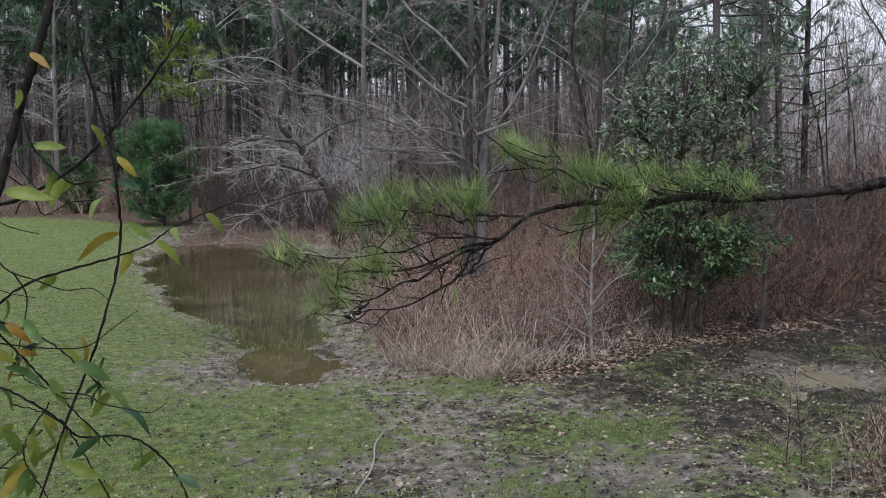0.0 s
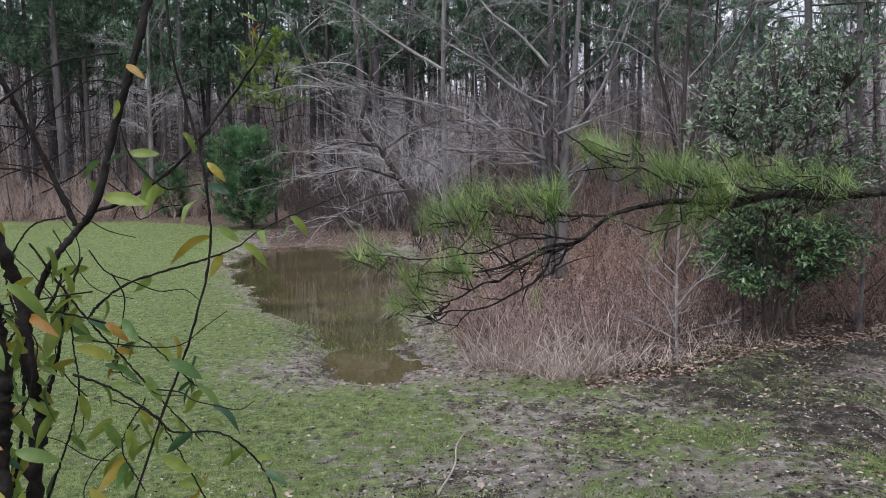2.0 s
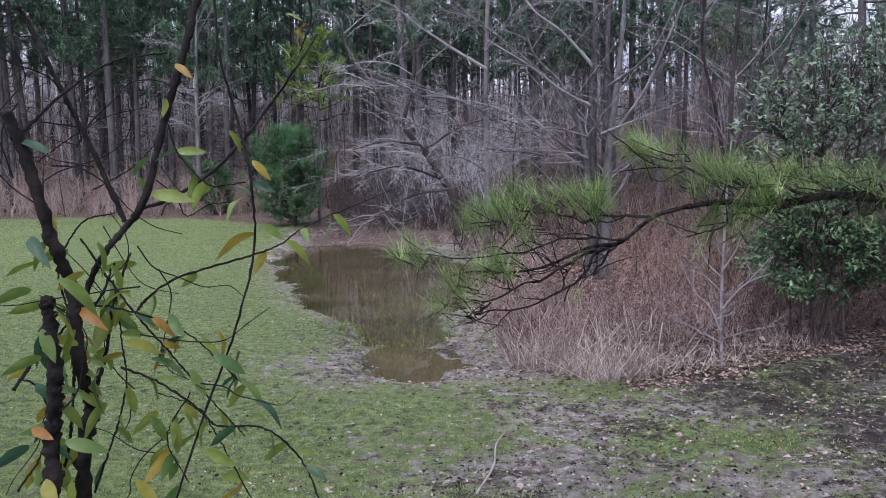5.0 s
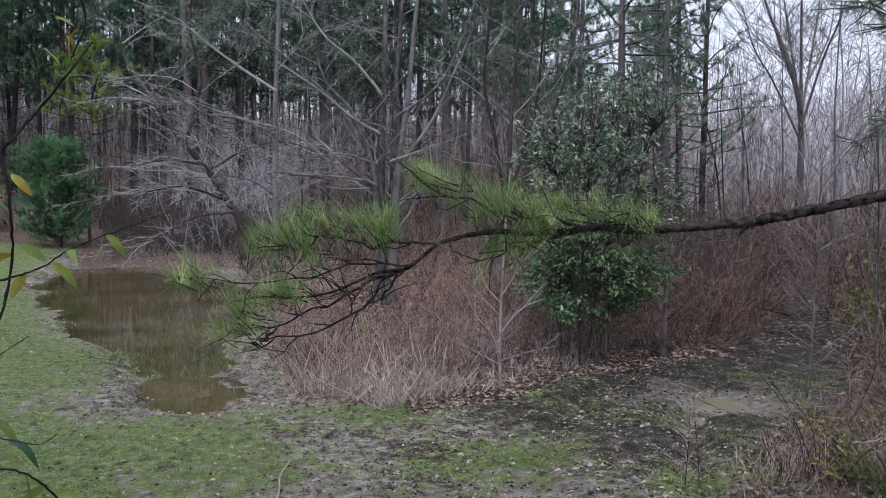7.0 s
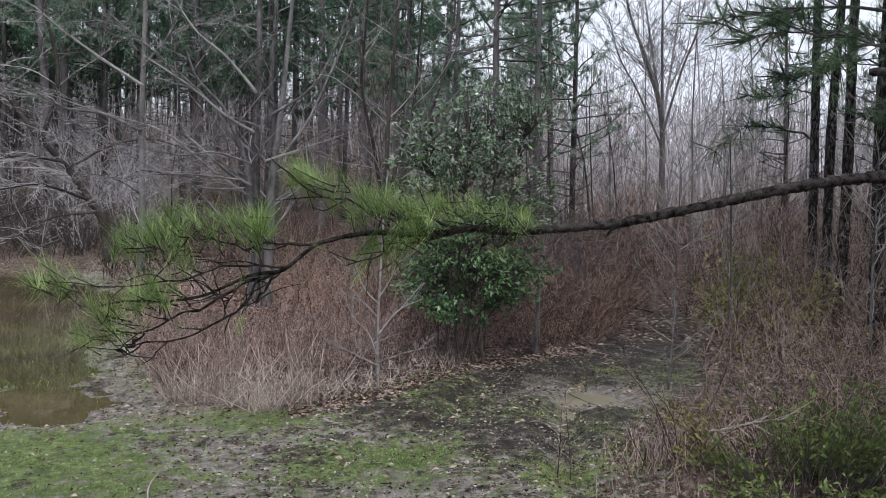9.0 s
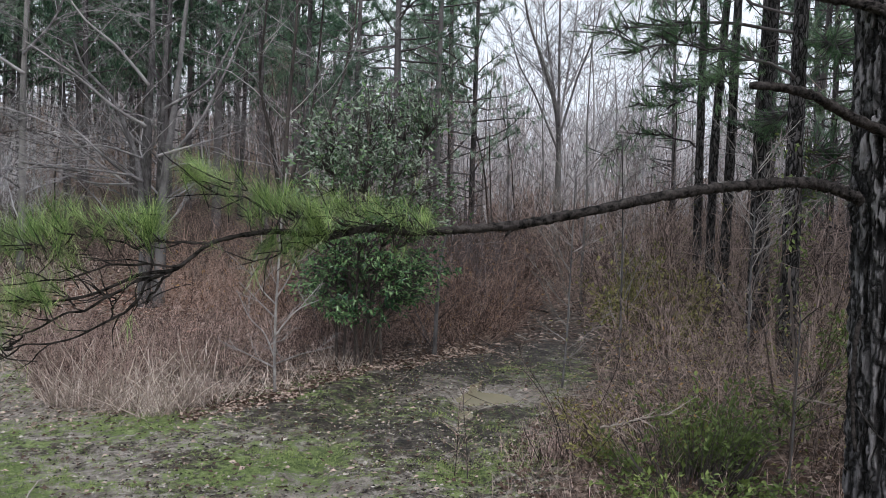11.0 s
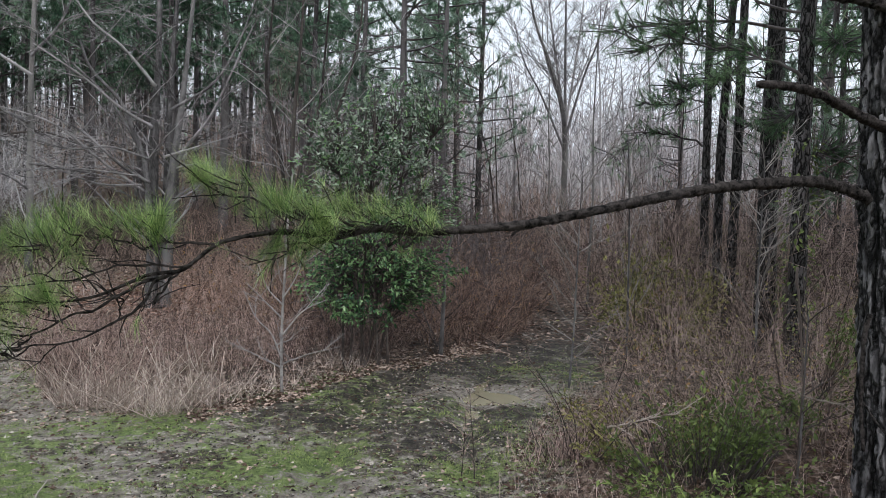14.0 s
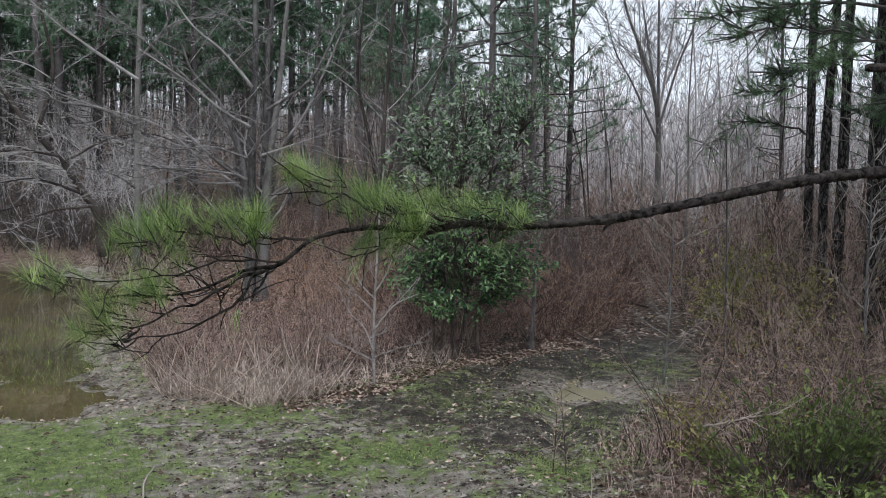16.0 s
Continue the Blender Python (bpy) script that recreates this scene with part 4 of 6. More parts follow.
def fallen_leaves(name, label, seed, places, size, mat, flat=0.35):
    rng = np.random.default_rng(seed)
    x, y = places[:, 0], places[:, 1]
    n = len(x)
    base = np.stack([x, y, height(x, y) + 0.006 + 0.012 * rng.random(n)], -1)
    a = rng.uniform(0, 2 * math.pi, n)
    way = np.stack([np.cos(a), np.sin(a), rng.normal(0, flat * 0.5, n)], -1)
    up = np.stack([rng.normal(0, flat, n), rng.normal(0, flat, n), np.ones(n)], -1)
    s = size * rng.uniform(0.5, 1.2, n)
    tagged(new(name, mesh_np(name, *leaves(base, way, up, s, s * rng.uniform(0.4, 0.7, n), 0.2), mat)), label, "leaves", kind="stuff")


rng = np.random.default_rng(33)
p = wedge(rng, 16000, -48, 20, 6.5, 26)
p = p[(covers(p[:, 0], p[:, 1])[1] > 0.4) & (pond_depth(p[:, 0], p[:, 1]) < -0.1)]
fallen_leaves("leaf_litter", "brown and tan fallen leaves under the trees", 34, p, 0.1, DEAD_LEAF)
q = wedge(rng, 2600, -54, -26, 4.0, 7.5)
fallen_leaves("leaf_litter", "brown fallen leaves under the thicket", 39, q[q[:, 0] > right_bank(q[:, 1]) - 0.1], 0.07, DEAD_LEAF)
p = np.concatenate([fringe(rng, 3600, 0.5, 4.4, 0.5) - (0, 0.4), wedge(rng, 1500, -30, 20, 4.3, 14), wedge(rng, 900, -1, 12, 6.6, 9.5)])
p = p[pond_depth(p[:, 0], p[:, 1]) < -0.05]
fallen_leaves("fallen_leaves", "pale fallen leaves scattered on grass and mud", 35, p, 0.056, DEAD_LEAF)
# pale flecks standing in for light glinting on the wet grass of the bank
p = wedge(rng, 26000, 2, 30, 6.5, 30)
q = pond_depth(p[:, 0], p[:, 1])
p = p[(q > -1.3 * rng.random(len(p)) ** 1.5) & (q < 0.05) & (p[:, 0] < np.interp(p[:, 1], [6, 8, 20, 28], [-1.0, -1.5, -5, -8]))]
fallen_leaves("fallen_leaves", "pale flecks added as glints on wet grass along the flood water", 59, p, 0.04, STRAW)
p = wedge(rng, 7000, -28, 38, 4.3, 20)
p = p[(covers(p[:, 0], p[:, 1])[1] < 0.3) & (pond_depth(p[:, 0], p[:, 1]) < -0.05)]
fallen_leaves("fallen_leaves", "small pale leaf scraps in the lawn", 40, p, 0.026, STRAW)
p = np.stack([rng.uniform(-0.6, 4.6, 2600), rng.uniform(4.4, 9.6, 2600)], -1)
fallen_leaves("fallen_leaves", "brown leaf scraps trodden into the wet track", 49, p[p[:, 0] < right_bank(p[:, 1])], 0.045, DEAD_LEAF)
p = np.stack([rng.normal(0.6, 2.0, 3800), rng.normal(15.5, 2.6, 3800)], -1)
p = p[(pond_depth(p[:, 0], p[:, 1]) < -0.2) & (p[:, 1] > weed_front(p[:, 0]) + 1)]
fallen_leaves("fallen_leaves", "rust-red fallen leaves below the grey tree", 36, p, 0.12, RED_LEAF)


def chips():
    """Clods, stones and scraps of leaf on the bare ground."""
    rng = np.random.default_rng(37)
    n = 42000
    az, r = rng.uniform(-36, 30, n), 4.2 * (20 / 4.2) ** rng.random(n)
    x, y = -r * np.sin(np.radians(az)), r * np.cos(np.radians(az))
    lawn, litter, _, _ = covers(x, y)
    keep = (rng.random(n) < np.where(lawn > 0.6, 0.25, 0.9)) & (litter < 0.5) & (pond_depth(x, y) < 0.0)
    x, y = x[keep], y[keep]
    n = len(x)
    size = (0.003 + 0.015 * rng.random(n) ** 2.4)[:, None, None]
    corner = np.array([(1, 0, 0), (-0.5, 0.85, 0), (-0.5, -0.85, 0), (0.1, 0, 0.9)])[None] * (1, 1, 0.6)
    a = rng.uniform(0, 6.28, n)
    turn = np.stack([np.stack([np.cos(a), -np.sin(a), 0 * a], -1), np.stack([np.sin(a), np.cos(a), 0 * a], -1), np.stack([0 * a, 0 * a, 1 + 0 * a], -1)], 1)
    v = np.einsum("nij,nkj->nki", turn, corner * size * (1 + 0.5 * rng.standard_normal((n, 4, 3)))) + np.stack([x, y, height(x, y)], -1)[:, None]
    k = np.arange(n)[:, None] * 4
    tagged(new("ground_scraps", mesh_np("ground_scraps", v.reshape(-1, 3), np.concatenate([k + [0, 1, 3], k + [1, 2, 3], k + [2, 0, 3]]), CHIP)), "clods, pebbles and leaf scraps on the mud", "debris", kind="stuff")


chips()


# ---- the grey many-stemmed tree and its neighbours ----
def arching(rng, start, way, length, radius, droop, thin):
    """One curved side limb: its line, its radii and the pieces of its twigs, which leave it by turns on either side."""
    steps = 9
    p, d = np.array(start, float), unit(way)
    line, twigs = [p.copy()], []
    for k in range(steps):
        d = unit(d + rng.normal(0, 0.1, 3) + np.array([0, 0, -droop if k < 6 else 0.6 * droop]))
        p = p + d * length / steps
        line.append(p.copy())
    rad = np.linspace(radius, max(radius * 0.22, thin * 0.45), steps + 1)
    for k in range(2, steps + 1):
        along = unit(line[k] - line[k - 1])
        flat = unit(np.cross(along, (0, 0, 1.0)) + rng.normal(0, 0.45, 3))
        for turn in ((1, -1) if k % 2 else (-1,)):
            size = length * rng.uniform(0.14, 0.34) * (1.25 - 0.6 * k / steps)
            w = unit(along * rng.uniform(0.7, 1.2) + turn * flat * rng.uniform(0.5, 0.9) + (0, 0, 0.1))
            q, r = line[k] - along * rng.random() * length / steps, max(rad[k] * 0.6, thin * 0.6)
            for m in range(4):
                w = unit(w + rng.normal(0, 0.16, 3) + (0, 0, -0.4 * droop))
                e = q + w * size / 4
                twigs.append((*q, *e, r * (1 - 0.17 * m), r * (0.83 - 0.17 * m)))
                if m:
                    v = unit(w + rng.normal(0, 0.5, 3))
                    g = e + v * size * rng.uniform(0.15, 0.4)
                    twigs.append((*e, *g, r * 0.5, r * 0.3))
                q = e
    return line, rad, twigs


def stem_tree(name, label, seed, stems, bark, twig, side, kids=26, droop=0.05, thinnest=0.0065, limb_bark=GREY_BARK):
    """A leafless tree on given stems; side is the reach of its side limbs."""
    rng = np.random.default_rng(seed)
    tree = tagged(new(name), label, "tree")
    twigs = []
    for pts, r0, r1 in stems:
        line = smooth_line(pts, 30)
        rad = np.linspace(r0, r1, 30)
        part("trunk", mesh_np("trunk", *tube(line, rad, 10, 0.05, rng), bark if r0 > 0.06 or bark is SAPLING_BARK else limb_bark, True), tree)
        for k in range(kids if r0 > 0.036 or len(stems) < 8 else kids // 2):
            f = rng.uniform(0.12, 1) * 29
            i = min(int(f), 28)
            q = line[i] + (line[i + 1] - line[i]) * (f - i)
            a = rng.uniform(0, 2 * math.pi)
            way = unit(unit(line[i + 1] - line[i]) * 0.5 + np.array([math.cos(a), math.sin(a), rng.uniform(0.0, 0.7)]))
            limb_line, limb_rad, more = arching(rng, q, way, side * rng.uniform(0.45, 1.15), max(rad[i] * 0.25, thinnest), droop, thinnest)
            part("limb", mesh_np("limb", *tube(smooth_line(limb_line, 16), np.interp(np.linspace(0, 9, 16), np.arange(10), limb_rad), 6), twig, True), tree)
            twigs += more
    part("twigwork", mesh_np("twigwork", *sticks(twigs), twig), tree, "", "stuff")
    return tree


def at_all(points, d):
    return [spot(a, e, d) for a, e in points]


D = 14.2
stem_tree("grey_tree", "grey leafless tree with several stems from one base", 51, [
    (at_all([(-1.75, -7.61), (-1.91, -2.29), (-1.91, 1.66), (-2.03, 6.73), (-2.22, 10.91), (-2.15, 18.46)], D), 0.115, 0.028),
    (at_all([(-2.29, -7.43), (-2.53, -1.89), (-2.76, 1.67), (-2.91, 6.76), (-3.14, 10.96), (-3.76, 19.27)], D + 0.1), 0.085, 0.022),
    (at_all([(-2.76, -6.65), (-2.91, -1.1), (-2.99, 1.68), (-3.53, 5.61), (-4.07, 10.63), (-4.91, 18.66)], D - 0.1), 0.095, 0.024),
    (at_all([(-1.68, -1.1), (-1.38, 2.82), (-0.51, 5.32), (0.24, 7.02), (1.91, 8.82), (2.63, 10.62)], D - 0.3), 0.05, 0.015),
    (at_all([(-1.68, 1.65), (0.07, 2.71), (2.48, 4.83), (4.29, 5.78)], D - 0.6), 0.028, 0.008),
    (at_all([(-1.84, 5.37), (0.06, 6.45), (2.46, 8.34), (5.33, 10.13)], D - 0.8), 0.03, 0.008),
    (at_all([(-2.03, 8.07), (-0.03, 10.34), (2.08, 12.04), (3.7, 14.48)], D - 0.4), 0.028, 0.008),
    (at_all([(-2.99, 6.57), (-5.91, 8.72), (-7.75, 12.21), (-8.92, 15.66)], D - 0.5), 0.028, 0.008),
    (at_all([(-2.6, 3.44), (-5.33, 4.41), (-8.09, 5.42)], D - 0.7), 0.022, 0.007),
    (at_all([(-1.68, 3.22), (0.81, 3.93), (3.03, 3.67), (5.19, 4.09)], D - 0.9), 0.02, 0.006),
    (at_all([(-2.68, 1.67), (-3.96, 4.06), (-5.52, 6.26), (-6.89, 9.21), (-8.26, 12.3)], D + 0.2), 0.037, 0.011),
    (at_all([(-1.34, 1.08), (1.02, 2.75), (4.18, 5.23), (8.16, 6.31), (11.31, 7.34)], D - 0.3), 0.026, 0.006),
    (at_all([(-1.15, 1.49), (1.86, 1.58), (5.84, 3.29), (8.99, 5.35)], D - 0.7), 0.02, 0.005),
    (at_all([(-1.58, 3.06), (0.93, 7.08), (4.05, 9.88), (7.95, 12.61)], D + 0.3), 0.026, 0.006),
    (at_all([(-0.96, 2.09), (3.04, 2.41), (6.68, 2.11), (9.91, 1.8)], D - 1.0), 0.016, 0.004),
], GREY_BARK, LIMB_GREY, 1.7, 12, 0.04, 0.006, LIMB_GREY)
stem_tree("grey_tree", "slender pale grey leafless tree", 52, [(at_all([(5.6, -4.17), (5.5, 0), (5.46, 6.39), (5.28, 11.5), (5.02, 18.43)], 17), 0.075, 0.03), (at_all([(5.54, 5.2), (7.89, 6.18), (10.24, 6.48), (12.54, 7.72)], 16.6), 0.035, 0.009), (at_all([(5.41, 8.16), (7.52, 9.46), (9.86, 11.02), (11.85, 12.58)], 16.4), 0.035, 0.009), (at_all([(5.56, 2.65), (2.67, 2.27), (-0.69, 1.64)], 16.5), 0.03, 0.008), (at_all([(5.44, 9.33), (3.71, 11.63), (2.61, 14.57)], 16.6), 0.03, 0.01)], PALE_BARK, LIMB_GREY, 2.2, 11, 0.05, 0.0065, LIMB_GREY)
stem_tree("leaning_tree", "dark leaning leafless tree above the flood water", 53, [(at_all([(7.6, -3.5), (7.98, -0.67), (8.75, 0.56), (9.89, 2.4), (11.04, 3.81), (12.56, 5.81), (13.65, 8.15)], 19), 0.105, 0.03), (at_all([(8.76, 0.57), (11.54, 1.45), (13.93, 1.11)], 18.5), 0.035, 0.01), (at_all([(10.28, 3.01), (12.66, 3.26), (15.05, 2.72)], 18.3), 0.035, 0.01), (at_all([(8.38, -0.25), (10.81, -0.58), (12.85, -1.73), (14.07, -2.49)], 18), 0.03, 0.01), (at_all([(9.89, 2.6), (7.43, 4.14), (5, 4.67), (3, 4.21)], 18.5), 0.03, 0.01), (at_all([(11.82, 4.63), (13.68, 7.38), (15.14, 9.67), (15.8, 12.26)], 18.8), 0.05, 0.012), (at_all([(11.43, 4.42), (10.48, 8.5), (11.13, 12.28), (10.63, 15.2)], 18.8), 0.05, 0.015)], BROWN_BARK, TWIG, 2.0, 9, 0.09, 0.007, BROWN_BARK)
stem_tree("slender_tree", "slender white-barked leafless tree at the lawn's edge", 54, [(at_all([(25.6, -0.59), (25.58, 1.75), (25.52, 5.48), (25.45, 8.05), (25.23, 12.68)], 36), 0.13, 0.05)], PALE_BARK, LIMB_GREY, 2.6, 34, 0.08, 0.012)
stem_tree("brown_tree", "brown leafless tree with upright stems", 55, [
    (at_all([(-11.02, -1.04), (-11.07, 3), (-11.28, 7.77), (-11.65, 12.4), (-11.84, 17.91)], 12.5), 0.042, 0.014), (at_all([(-11.18, -1.03), (-11.71, 3.01), (-12.89, 7.01), (-13.34, 11.67), (-13.69, 16.88)], 12.5), 0.034, 0.012), (at_all([(-10.93, -0.23), (-10.09, 4.98), (-9.27, 8.89), (-9.64, 13.85), (-9.62, 17.49)], 12.6), 0.032, 0.011),
    (at_all([(-11.34, -0.63), (-12.52, 3.42), (-14.5, 7.82), (-15.66, 12.46), (-16.01, 16.9)], 12.9), 0.032, 0.011)], BROWN_BARK, TWIG, 1.7, 15, 0.03, 0.0045, BROWN_BARK)
stem_tree("pale_tree", "pale tall leafless tree with fanned branches against the sky", 56, [
    (at_all([(-30.2, -3.8), (-30.42, 2.22), (-30.28, 6.77), (-29.24, 10.45), (-28.07, 13.47), (-27.3, 17)], 26), 0.12, 0.02),
    (at_all([(-30.28, 6.77), (-29.63, 10.83), (-29.03, 14.59), (-28.7, 18)], 26.1), 0.05, 0.015), (at_all([(-30.36, 6.4), (-30.26, 10.83), (-30.2, 14.76), (-30.1, 19)], 25.9), 0.055, 0.016),
    (at_all([(-30.39, 6.2), (-30.94, 10.45), (-31.34, 13.83), (-31.6, 17.5)], 26.2), 0.05, 0.015), (at_all([(-30.41, 5.6), (-31.56, 9.69), (-32.56, 12.33), (-33.2, 15.5)], 25.8), 0.045, 0.013),
    (at_all([(-30.3, 4.8), (-28.63, 8.51), (-27.36, 10.82), (-26.6, 13.5)], 26.1), 0.04, 0.012), (at_all([(-30.81, 8.53), (-31.9, 11.21), (-32.19, 13.82)], 26), 0.03, 0.01), (at_all([(-29.61, 8.91), (-28.73, 11.59), (-28.58, 13.85)], 26), 0.03, 0.01)], PALE_BARK, TWIG, 2.2, 22, -0.05, 0.0105, TWIG)
for az, top, r, seed in ((-33.0, 12.0, 27, 156), (-34.6, 10.5, 29, 157), (-27.0, 9.5, 30, 158), (-36.4, 11.5, 24, 159)):
    stem_tree("pale_tree", "slim leafless tree in the hazy thicket", seed, [(at_all([(az, -3.4), (az + 0.1, 3.5), (az + 0.25, 0.7 * top), (az + 0.5, top)], r), 0.06, 0.015), (at_all([(az + 0.1, 3.9), (az - 0.6, 0.75 * top), (az - 0.9, top)], r), 0.035, 0.012)], BROWN_BARK, TWIG, 1.9, 16, -0.03, 0.01, TWIG)


# ---- saplings ----
def sapling(name, label, seed, line, d, r0, bark, side, kids=12):
    return stem_tree(name, label, seed, [(at_all(line, d), r0, r0 * 0.4)], bark, bark, side, kids, -0.05, 0.0045)


stem_tree("sapling", "pale bare sapling standing in the weeds", 61, [(at_all([(-10.61, -12.68), (-10.55, -10.7), (-10.57, -7.51), (-10.71, -4.28), (-10.85, -1.04), (-11.15, 2.6)], 7.4), 0.0155, 0.007)] + [(at_all(line, 7.35), 0.0078, 0.003) for line in (
    [(-10.55, -11.02), (-8.77, -10.1), (-6.75, -9.08)], [(-10.55, -10.78), (-12.42, -10.11), (-14.67, -9.58)], [(-10.57, -7.59), (-9.35, -6.38), (-8.06, -5.09)], [(-10.55, -10.39), (-9.85, -8.71), (-8.75, -7.5), (-7.94, -5.69)], [(-10.62, -8.71), (-11.99, -7.1), (-13.61, -6.29)], [(-10.64, -6.1), (-11.45, -4.76), (-11.96, -3.26)], [(-10.65, -6.7), (-9.55, -5.49), (-8.86, -3.8)])],
    SAPLING_BARK, SAPLING_BARK, 0.38, 6, -0.03, 0.0035)
sapling("sapling", "dark thin bare sapling beside the track", 62, [(-21.92, -10.08), (-22.03, -6.56), (-22.22, -3.34), (-22.85, -0.11)], 9.7, 0.028, BROWN_BARK, 0.7, 9)
sapling("sapling", "pale forked bare sapling beside the track", 63, [(-31.16, -12.05), (-31.38, -8.58), (-31.46, -5.47), (-31.58, -0.79), (-31.68, 3.09)], 7.2, 0.011, SLIM_BARK, 0.7, 18)
sapling("sapling", "grey bare sapling in the thicket", 64, [(-35.12, -9.94), (-35.07, -4.43), (-35.01, -0.46), (-34.79, 5.45)], 9.5, 0.015, SLIM_BARK, 0.8, 18)
sapling("sapling", "grey bare sapling before the pines", 65, [(-43.58, -9.29), (-43.53, -4.76), (-43.59, -0.96), (-43.69, 3.58)], 7.6, 0.012, SLIM_BARK, 0.7, 18)
sapling("sapling", "thin dark sapling before the pines", 66, [(-46.35, -17.65), (-46.57, -13.38), (-46.62, -9.74), (-46.7, -6.05)], 5.2, 0.008, BROWN_BARK, 0.4, 9)


# ---- the evergreen holly clump ----
def holly():
    rng = np.random.default_rng(71)
    tree = tagged(new("holly_tree"), "glossy dark evergreen holly with several thin stems", "tree")
    a, d = -16.68, 8.8
    c = spot(a, -11.07, d)
    c[2] = 0
    across = np.array([math.cos(radians(a)), math.sin(radians(a)), 0])
    stems = []
    for off, lean in ((-0.27, -0.1), (-0.17, 0.0), (-0.08, 0.05), (0.03, 0.22), (0.14, 0.25), (0.22, 0.1), (-0.03, -0.15), (0.1, -0.05)):
        b = c + across * off + np.array([0, rng.normal(0, 0.14), 0])
        top = b + across * lean * 1.6 + np.array([rng.normal(0, 0.1), rng.normal(0, 0.1), rng.uniform(2.4, 3.0)])
        line = smooth_line([b - (0, 0, 0.1), b * 0.6 + top * 0.4 + (0.04 * rng.normal(), 0, 0), top], 16)
        part("stem", mesh_np("stem", *tube(line, np.linspace(0.016, 0.007, 16), 8, 0.06, rng), SLIM_STEM, True), tree)
        stems.append(line)
    c = c + across * 0.1
    segs, tips, ways, pale = [], [], [], []
    hearts = []
    for k in range(120):
        z = rng.uniform(0.62, 1.72) if k < 66 else rng.uniform(1.55, 3.05)
        wide = np.interp(z, [0.6, 0.9, 1.2, 1.6, 2.0, 2.6, 2.9, 3.2], [0.72, 0.86, 0.9, 0.88, 0.92, 0.85, 0.6, 0.35])
        a, f = rng.uniform(0, 2 * math.pi), math.sqrt(rng.uniform(0.05, 1)) * rng.uniform(0.85, 1.15)
        hearts.append(np.array([wide * f * math.cos(a), wide * f * math.sin(a) * 0.85, z]))
    for k in range(1800):
        h = rng.integers(66) if rng.random() < 0.5 else rng.integers(66, 120)
        low = h < 66
        tip = c + hearts[h] + rng.normal(0, 1, 3) * ((0.12, 0.12, 0.075) if low else (0.14, 0.14, 0.15))
        z = tip[2]
        line = min(stems, key=lambda s: np.hypot(*(s[np.argmin(np.abs(s[:, 2] - z + 0.2))] - tip)[:2]) + 0.2 * rng.random())
        q = line[np.argmin(np.abs(line[:, 2] - (z - 0.17)))]
        mid = (q + tip) / 2 + rng.normal(0, 0.05, 3) + (0, 0, 0.05)
        segs += [(*q, *mid, 0.005, 0.0035), (*mid, *tip, 0.0035, 0.002)]
        out = unit(tip - mid)
        for _ in range(6):
            g = rng.random() ** 0.6
            tips.append(mid + (tip - mid) * g + rng.normal(0, 0.025, 3))
            ways.append(out * 0.8 + rng.normal(0, 0.6, 3) + ((0, 0, -0.25) if low else (0, 0, 0.15)))
            # mostly the upper crown takes the colour with the painted sky glints
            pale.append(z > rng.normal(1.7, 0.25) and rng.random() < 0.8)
    part("twigwork", mesh_np("twigwork", *sticks(segs), BROWN_BARK), tree, "", "stuff")
    tips, ways, pale = np.array(tips), np.array(ways), np.array(pale)
    for mask, mat, label in ((~pale, HOLLY, "dark glossy leaves"), (pale, HOLLY_PALE_GLINT, "upper crown leaves, pale undersides and sky glints put into the colour")):
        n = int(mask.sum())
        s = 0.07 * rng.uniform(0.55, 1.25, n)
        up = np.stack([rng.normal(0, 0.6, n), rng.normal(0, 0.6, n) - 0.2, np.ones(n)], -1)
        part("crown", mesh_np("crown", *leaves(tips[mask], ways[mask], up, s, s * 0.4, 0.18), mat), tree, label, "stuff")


holly()


